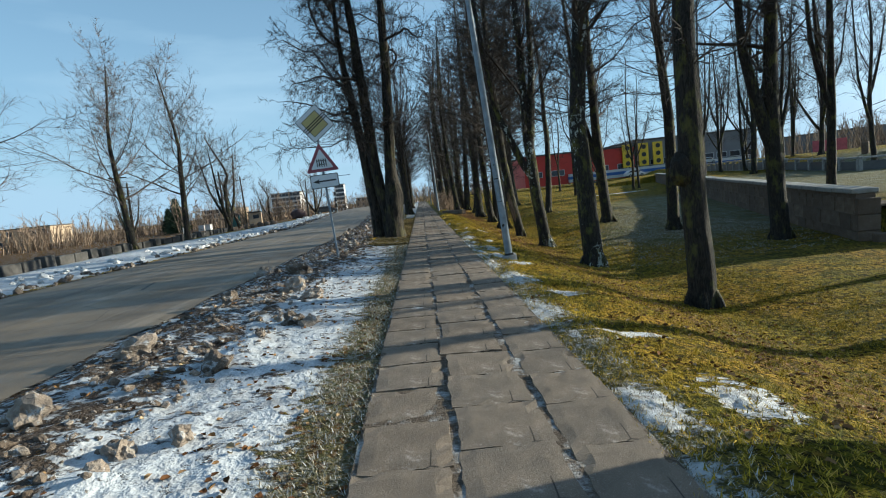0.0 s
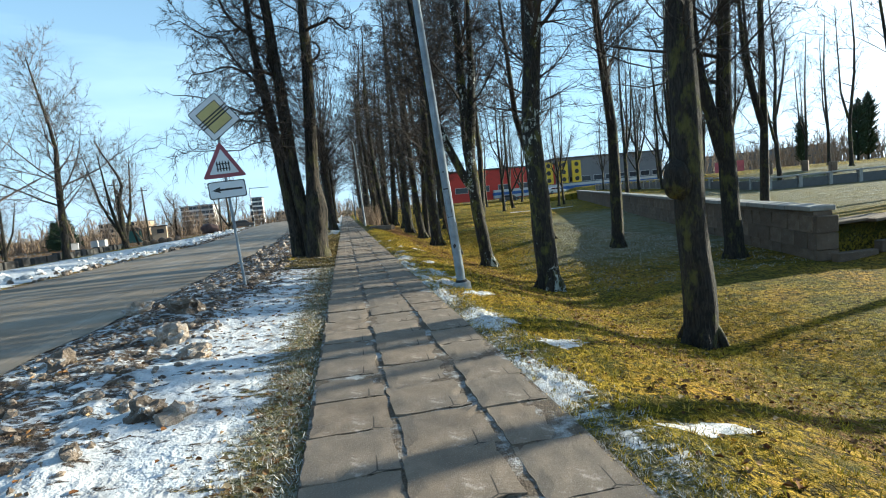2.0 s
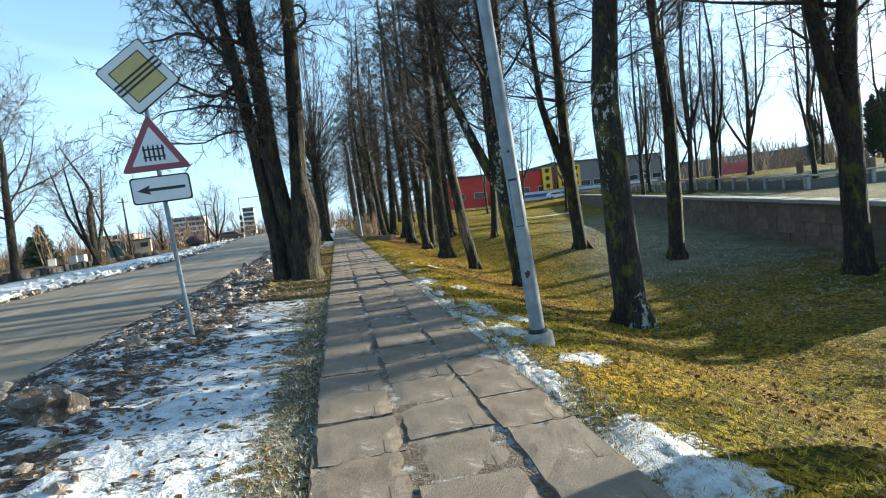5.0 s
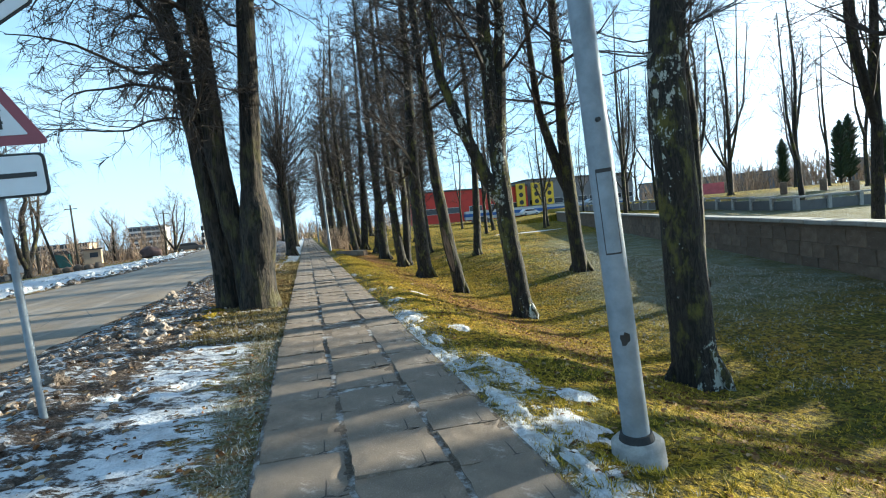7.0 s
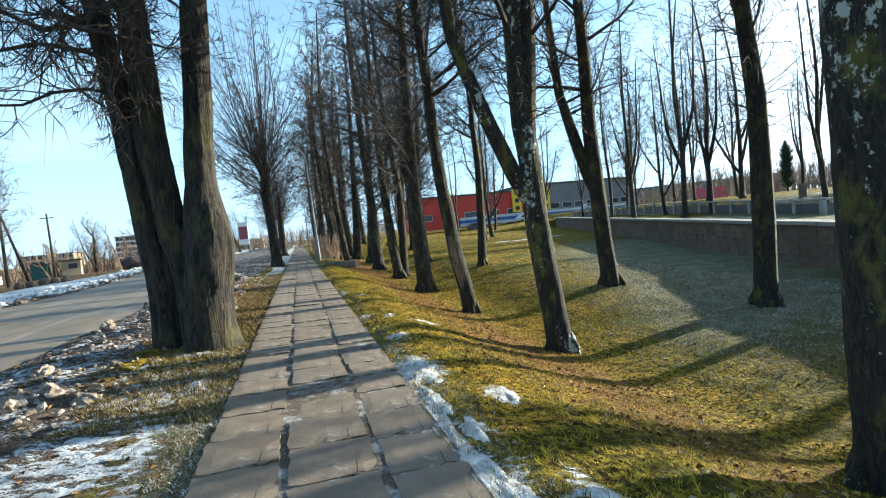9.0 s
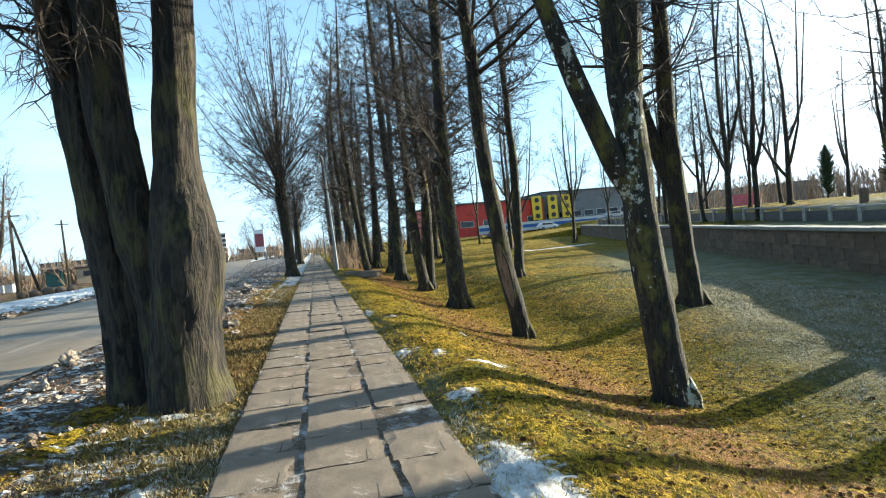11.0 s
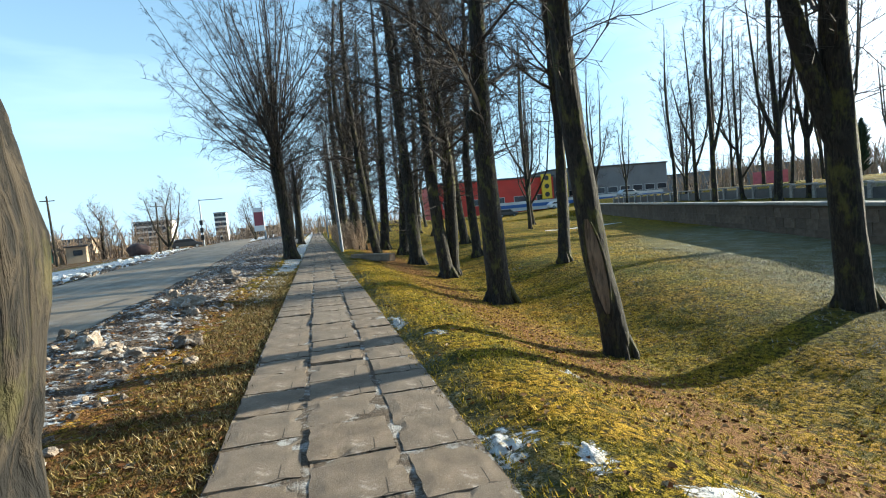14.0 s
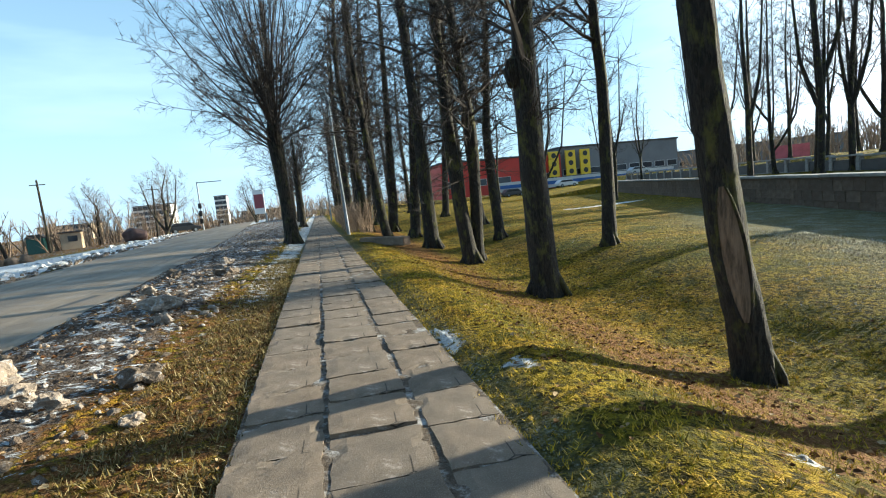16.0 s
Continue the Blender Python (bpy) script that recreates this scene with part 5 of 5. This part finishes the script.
scatter("grass_tufts", TUFTS, lawn_places(46000, 43, (1.12, 8.5, 0.5, 36), 0.022, 0.05, lambda x, y, q: 0.78 - 0.55 * cover(x, y)[1] - (0.9 * cover(x, y)[3] if x > 2.5 else 0) - smooth01(6.5, 8.5, x) + 0.5 * clump(x, y, 3) > q.random()), BLADE, "short yellowing winter grass on the bank")
scatter("grass_tufts", TUFTS, lawn_places(8000, 44, (-2.6, -0.53, 16, 36), 0.03, 0.07, lambda x, y, q: x > lerp(y, [(17, -1.9), (23, -1.5), (36, -1.2)]) and 0.6 + 0.5 * clump(x, y, 4) > q.random()), STRAW, "dead straw-coloured grass on the verge")
scatter("frosted_grass", TUFTS, lawn_places(5500, 45, (-1.15, -0.5, 0.5, 19), 0.018, 0.042, lambda x, y, q: smooth01(-1.3, -0.7, x) + 0.4 * clump(x, y, 5) > q.random()), FROSTED, "frosted grass between the snow and the pavement")
scatter("frosted_grass", TUFTS, lawn_places(5000, 46, (1.1, 1.8, 0.5, 18), 0.018, 0.04, lambda x, y, q: 1 - smooth01(1.2, 1.9, x) + 0.4 * clump(x, y, 6) > q.random()), FROSTED, "frosted grass and crumbs at the pavement edge")
scatter("frosted_grass", TUFTS, lawn_places(9000, 47, (5.5, 13, 13, 36), 0.03, 0.06, lambda x, y, q: x < wall_x(y) and cover(x, y)[3] + 0.6 * clump(x, y, 7) - 0.1 > q.random()), FROSTED, "hoar frost on the grass in the wall's shade")


# ---- across the road and far away ----
def build_low_wall():
    root = thing("wall_low", pose(0, 0, 0), "low dark concrete block wall beside the far snow", "wall", kind="structure")
    me = [bm_mesh("block", lump_box(i), make_plain("dark_concrete", (0.075, 0.07, 0.065), 0.9, 0, 0.5, 3, 0.4)) for i in range(3)]
    pts = [(-12.6, 8.0), (-15.2, 20.0), (-16.9, 29.0), (-17.4, 36.0), (-20.0, 52.0)]
    k = 0
    for (x0, y0), (x1, y1) in zip(pts, pts[1:]):
        run = math.hypot(x1 - x0, y1 - y0)
        n = int(run / 1.25)
        for i in range(n):
            f = (i + 0.5) / n
            x, y = x0 + (x1 - x0) * f, y0 + (y1 - y0) * f
            ob = part_mesh("block", me[k % 3], root)
            ob.matrix_basis = pose(x, y, land(x, y, False) - 0.05, 0, 0, math.degrees(math.atan2(y1 - y0, x1 - x0)))
            k += 1


def lump_box(seed):
    q = random.Random(seed)
    b = box(1.22 if seed else 0.7, 0.42, 0.44 + 0.08 * (seed == 0), (0, 0, 0), 0.03)
    for v in b.verts:
        v.co += Vector((q.uniform(-.015, .015), q.uniform(-.015, .015), q.uniform(-.015, .015)))
    return b


def thicket_mesh(seed, w, d, h, n, thin):
    """A brake of bare brown stems and twigs."""
    q, V, F = random.Random(seed), [], []
    for _ in range(n):
        p = np.array([q.uniform(-w / 2, w / 2), q.uniform(-d / 2, d / 2), -0.1])
        top = h * q.uniform(0.5, 1.0) * (0.75 + 0.5 * noise.noise((p[0] * 0.2, seed, 0)))
        b = limb(q, p, (q.gauss(0, 0.15), q.gauss(0, 0.15), 1), top, 4, 0.05, 0.12)
        tube(V, F, b, [thin * 2.2, thin * 1.8, thin * 1.4, thin, thin * 0.5], 3)
        for _ in range(12):
            c, e = along(b, q.uniform(0.1, 0.99))
            spike(V, F, c, side(q, e, q.uniform(0.3, 0.9)) * top * q.uniform(0.12, 0.35), thin)
    return mesh_of("thicket", V, F, SCRUB)


build_low_wall()
THICK = [thicket_mesh(1, 16, 6, 5.5, 46, 0.04), thicket_mesh(2, 18, 6, 7.0, 46, 0.042)]
HEDGE = thicket_mesh(3, 1.6, 5.0, 2.6, 130, 0.010)
q = random.Random(77)


def thicket(x, y, turn, s, me, label):
    ob = new("thicket", me)
    ob.matrix_world = pose(x, y, land(x, y, False), 0, 0, turn) @ Matrix.Scale(s, 4)
    tagged(ob, label, "thicket", kind="stuff")


for i in range(34):
    az = radians(-62 + 1.9 * i)
    d = q.uniform(85, 120) if i < 26 else q.uniform(120, 160)
    thicket(d * math.sin(az), 10 + d * math.cos(az), -math.degrees(az) + q.gauss(0, 12), q.uniform(0.75, 1.15), THICK[i % 2], "brown leafless brush across the road")
for i in range(22):
    az = radians(2 + 4.1 * i)
    d = q.uniform(150, 190)
    thicket(d * math.sin(az), 10 + d * math.cos(az), -math.degrees(az) + q.gauss(0, 12), q.uniform(1.2, 1.9), THICK[i % 2], "bare woodland beyond the park")
for i in range(14):
    az = radians(44 + 3.2 * i)
    d = q.uniform(110, 140)
    thicket(d * math.sin(az), 10 + d * math.cos(az), -math.degrees(az) + q.gauss(0, 12), q.uniform(1.3, 2.0), THICK[i % 2], "bare brown woods behind the upper lawn")
for x, y in ((2.3, 50), (2.5, 56), (2.5, 63), (2.6, 71)):
    thicket(x, y, q.gauss(0, 5), 1.0, HEDGE, "dense bare hedge beside the pavement")

block("apartment_block", -66, 255, -1, 14, 10, 11, HAZED_PALE_WALL, "pale apartment block far down the road", rows=5, cols=8)
block("apartment_block", -42, 268, -1, 5, 5, 13, HAZED_PALE_WALL, "narrow pale tower far down the road", rows=6, cols=3)
block("apartment_block", -92, 240, -1, 18, 10, 6, TAN_WALL, "tan housing block behind brown brush", rows=3, cols=9)
block("apartment_block", -130, 170, -1.5, 22, 10, 6, TAN_WALL, "low tan house behind brown brush", rows=2, cols=6)
block("apartment_block", -22, 240, -0.5, 16, 10, 4, TAN_WALL, "low tan building at the end of the road", rows=2, cols=7)


def build_kiosk():
    ob = thing("kiosk", pose(-30.5, 93, land(-30.5, 93, False), 0, 0, 14), "small tan kiosk with a dark roof", "kiosk")
    part("wall", box(2.2, 2.0, 2.1, (0, 0, 0), 0.03), TAN_WALL, ob)
    part("roof", box(2.6, 2.4, 0.18, (0, 0, 2.1), 0.02), ROOF, ob)
    part("window", box(1.0, 0.08, 0.7, (0.2, -1.0, 1.0)), GLASS, ob)
    ob = thing("cabinet", pose(-33.5, 91, land(-33.5, 91, False), 0, 0, 14), "dark green service hut with a sloping roof", "hut")
    part("wall", box(1.7, 1.6, 1.9, (0, 0, 0), 0.03), make_plain("dark_green_paint", (0.02, 0.10, 0.09), 0.5), ob)
    part("roof", prism([(-1.0, 1.9), (1.0, 1.9), (0.6, 2.35), (-0.6, 2.35)], 1.9), ROOF, ob).location.y = -0.95
    for i, (x, y) in enumerate(((-36.6, 87), (-38.0, 87.5), (-40, 86))):
        ob = thing("crate", pose(x, y, land(x, y, False), 0, 0, 10 * i), "pale concrete crate on the snow", "crate", "crates by the kiosk")
        part("body", box(0.9, 0.9, 1.0, (0, 0, 0), 0.03), HAZED_PALE_WALL, ob)
        part("lid", box(0.96, 0.96, 0.08, (0, 0, 1.0), 0.02), CONCRETE, ob)
    for i in range(5):
        x, y = -14.9 - 0.55 * i, 50.5 - 0.3 * i
        b = lump(random.Random(i), 0.36, 0.9, 2, 0.3)
        ob = new("boulder", bm_mesh("boulder", b, STONE, True))
        ob.matrix_world = pose(x, y, land(x, y, False) + 0.12, 0, 0, 40 * i)
        tagged(ob, "dark squat stone block at the snow's edge", "stone", "stones by the kiosk")


def build_boulder():
    b = lump(random.Random(12), 1.6, 0.62, 3, 0.5)
    ob = new("boulder", bm_mesh("boulder", b, make_plain("red_brown_granite", (0.10, 0.055, 0.045), 0.85, 0, 0.5, 1.5, 0.6), True))
    ob.matrix_world = pose(-20.5, 84, land(-20.5, 84, False) + 0.5)
    tagged(ob, "large dark red-brown boulder on the snow", "boulder")


def utility_pole(x, y, h, brace=False):
    ob = thing("utility_pole", pose(x, y, land(x, y, False), 0, random.Random(int(h * 10)).uniform(-2, 2), 20), "weathered wooden utility pole with a crossarm", "utility pole", "utility poles across the road")
    V, F = [], []
    tube(V, F, [(0, 0, -0.3), (0, 0, h * 0.5), (0, 0, h)], [0.15, 0.13, 0.1], 8)
    part_mesh("pole", mesh_of("pole", V, F, BARK_OLD), ob)
    part("crossarm", box(1.4, 0.1, 0.1, (0, 0, h - 0.5)), BARK_OLD, ob)
    if brace:
        V, F = [], []
        tube(V, F, [(1.6, 0, -0.3), (0.15, 0, h * 0.85)], [0.13, 0.1], 8)
        part_mesh("brace", mesh_of("brace", V, F, BARK_OLD), ob)


def build_traffic_signal():
    ob = thing("traffic_signal", pose(-17.7, 106, land(-17.7, 106, False)), "tall traffic signal mast with a side arm", "traffic signal")
    V, F = [], []
    tube(V, F, [(0, 0, -0.2), (0, 0, 3.5), (0, 0, 7.5)], [0.14, 0.12, 0.09], 10)
    part_mesh("mast", mesh_of("mast", V, F, GALV, True), ob)
    part("arm", box(3.6, 0.12, 0.12, (1.8, 0, 7.4)), GALV, ob)
    for z in (1.0, 2.2, 3.4):
        part("signal_box", box(0.5, 0.35, 0.8, (0, -0.2, z), 0.04), BLACK, ob)


def build_car(x, y, turn, label, paint, tall=1.45):
    ob = thing("car", pose(x, y, land(x, y, False) + 0.03, 0, 0, turn), label, "car")
    prof = [(-2.1, 0.35), (2.1, 0.35), (2.12, 0.75), (1.3, 0.95), (0.7, tall), (-1.3, tall), (-1.95, 0.95), (-2.12, 0.8)]
    b = prism(prof, 1.7, 0.06)
    part("body", b, make_plain("car_paint", paint, 0.3, 0.1, 0.1, 1, 0.0), ob).location.y = -0.85
    part("window", prism([(1.15, 1.0), (0.66, tall - 0.1), (-1.2, tall - 0.1), (-1.7, 1.0)], 1.74), GLASS, ob).location.y = -0.87
    for wx in (-1.3, 1.3):
        for wy in (-0.8, 0.8):
            b = bmesh.new()
            bmesh.ops.create_cone(b, segments=16, radius1=0.32, radius2=0.32, depth=0.2, cap_ends=True, matrix=pose(wx, wy, 0.32, 90))
            w = part("wheel", b, RUBBER, ob)
            b = bmesh.new()
            bmesh.ops.create_cone(b, segments=12, radius1=0.19, radius2=0.19, depth=0.22, cap_ends=True, matrix=pose(wx, wy, 0.32, 90))
            part("rim", b, GALV, w)


build_kiosk()
build_boulder()
for x, y, h, br in ((-25.5, 66, 7.5, True), (-29, 84, 8, False), (-21.5, 96, 7, False), (-26, 45, 6.5, False), (-34, 60, 7, False)):
    utility_pole(x, y, h, br)
build_traffic_signal()
build_car(-18.5, 98, 20, "dark estate car at the far bend of the road", (0.03, 0.035, 0.045))
build_car(47, 108, 2, "white car parked before the red hall", (0.6, 0.62, 0.64))
build_car(63, 108, -3, "pale grey car parked before the grey hall", (0.4, 0.42, 0.45))
build_car(36, 108, 3, "dark car parked before the red hall", (0.05, 0.05, 0.06))
for i, (x, y, sc) in enumerate(((-19.5, 93, 1.0), (-11, 118, 0.9), (-30, 100, 0.9), (-40, 70, 0.9))):
    plant(ROUND, x, y, 60 * i, sc, "round-headed bare tree across the road", "trees across the road")


def conifer_meshes(seed, h, w, slim):
    q, V, F, CV, CF = random.Random(seed), [], [], [], []
    tube(V, F, [(0, 0, -0.2), (0, 0, h * 0.5), (0, 0, h)], [0.16, 0.1, 0.02], 7)
    for i in range(340):
        f = (i + q.random()) / 340
        z = h * (0.06 + 0.93 * f)
        a = q.uniform(0, 6.283)
        reach = w * ((1 - f) ** 0.8 if not slim else min(1, 3.5 * (1 - f)) * 0.9) * q.uniform(0.55, 1.1)
        d = np.array([math.cos(a) * reach, math.sin(a) * reach, (0.9 if slim else -0.1) * reach])
        b = [np.array([0, 0, z]), np.array([0, 0, z]) + d * 0.5, np.array([0, 0, z]) + d]
        tube(CV, CF, b, [0.02, 0.13, 0.02], 4)
        for _ in range(5):
            c, e = along(b, q.uniform(0.3, 0.99))
            spike(CV, CF, c, side(q, e, 0.8) * 0.35 * w * q.uniform(0.4, 1), 0.05)
    return mesh_of("conifer_trunk", V, F, BARK), mesh_of("conifer_crown", CV, CF, CONIFER)


CYPRESS, SPRUCE = conifer_meshes(1, 9.0, 1.3, True), conifer_meshes(2, 6.0, 2.4, False)
for x, y, s in ((71, 60, 0.95), (74, 61, 1.05), (77, 59, 1.0), (68, 66, 0.8)):
    plant(CYPRESS, x, y, 40 * x, s, "dark columnar evergreen on the upper lawn", "evergreens in the park")
for x, y, s in ((-44, 92, 1.05), (-47.5, 96, 0.8)):
    plant(SPRUCE, x, y, 40 * x, s, "dark spreading evergreen across the road", "evergreens across the road")

block("hall", 150, 165, 1.5, 50, 14, 7.0, GREY_WALL, "long grey-brown building behind park trees", turn=-42, rows=1, cols=9)
block("hall", 190, 100, 1.5, 70, 14, 7.5, GREY_WALL, "long grey building behind park trees", turn=-55, rows=1, cols=12)
ob = block("billboard", 63.3, 75, 1.4, 4.2, 0.3, 2.2, make_plain("faded_pink_print", (0.55, 0.12, 0.14), 0.6, 0, 0.3, 1.2), "faded pink advertising board on the lawn", "billboard", turn=-40, roof=False)
for x in (-1.6, 1.6):
    part("leg", box(0.12, 0.12, 1.0, (x, 0, -0.9)), GALV, ob)
ob = thing("pylon_sign", pose(-9.5, 112, land(-9.5, 112, False)), "white and red pylon sign by the bend", "sign")
part("board", box(1.8, 0.3, 4.2, (0, 0, 1.6), 0.03), WHITE, ob)
part("band", box(1.5, 0.34, 2.4, (0, 0, 2.6)), RED, ob)
part("post", box(0.3, 0.25, 1.7, (0.9, 0, 0)), GALV, ob)
ob = new("culvert_head", bm_mesh("culvert_head", box(2.6, 0.35, 0.32, (0, 0, 0), 0.03), STONE))
ob.matrix_world = pose(2.45, 38.8, land(2.45, 38.8, False) - 0.02, 0, 0, -57)
tagged(ob, "dark concrete slab bridging the ditch", "slab")


# ---- stone kerb and flags at the wall's near end, snowy ramp at its far end ----
def build_kerb():
    root = thing("kerb_stone", pose(0, 0, 0), "low stone kerb with flat flags beside the wall end", "kerb", kind="structure")
    kerb = bm_mesh("kerb", box(1.15, 0.22, 0.30, (0, 0, -0.1), 0.02), STONE)
    flag = bm_mesh("flag", box(1.1, 1.0, 0.08, (0, 0, 0), 0.015), STONE)
    q = random.Random(6)
    for i in range(7):
        x, y = 12.3 + 1.2 * i, 12.45 - 0.09 * i
        part_mesh("kerb", kerb, root).matrix_basis = pose(x, y, land(x, y, False), 0, 0, -4 + q.gauss(0, 1))
        if i < 4:
            x, y = x + 0.2, y + 0.75
            part_mesh("flag", flag, root).matrix_basis = pose(x, y, land(x, y, False) + 0.1, q.gauss(0, 1), q.gauss(0, 1), q.gauss(0, 4))


build_kerb()
post = bm_mesh("stone_post", box(0.55, 0.45, 0.95, (0, 0, -0.1), 0.05), STONE)
for i, (x, y) in enumerate(((36.8, 36.5), (35.4, 38.5), (40.8, 30.6), (38.0, 35.2))):
    ob = new("stone_post", post)
    ob.matrix_world = pose(x, y, land(x, y, False), 0, 0, 35 + 8 * i)
    tagged(ob, "squat dark stone post standing on the upper lawn", "stone post", "stone posts in the park")
for i in range(9):
    snow_patch(rng, 24.6 - 0.9 * i, 54.2 - 0.35 * i, 0.75, 0.55)
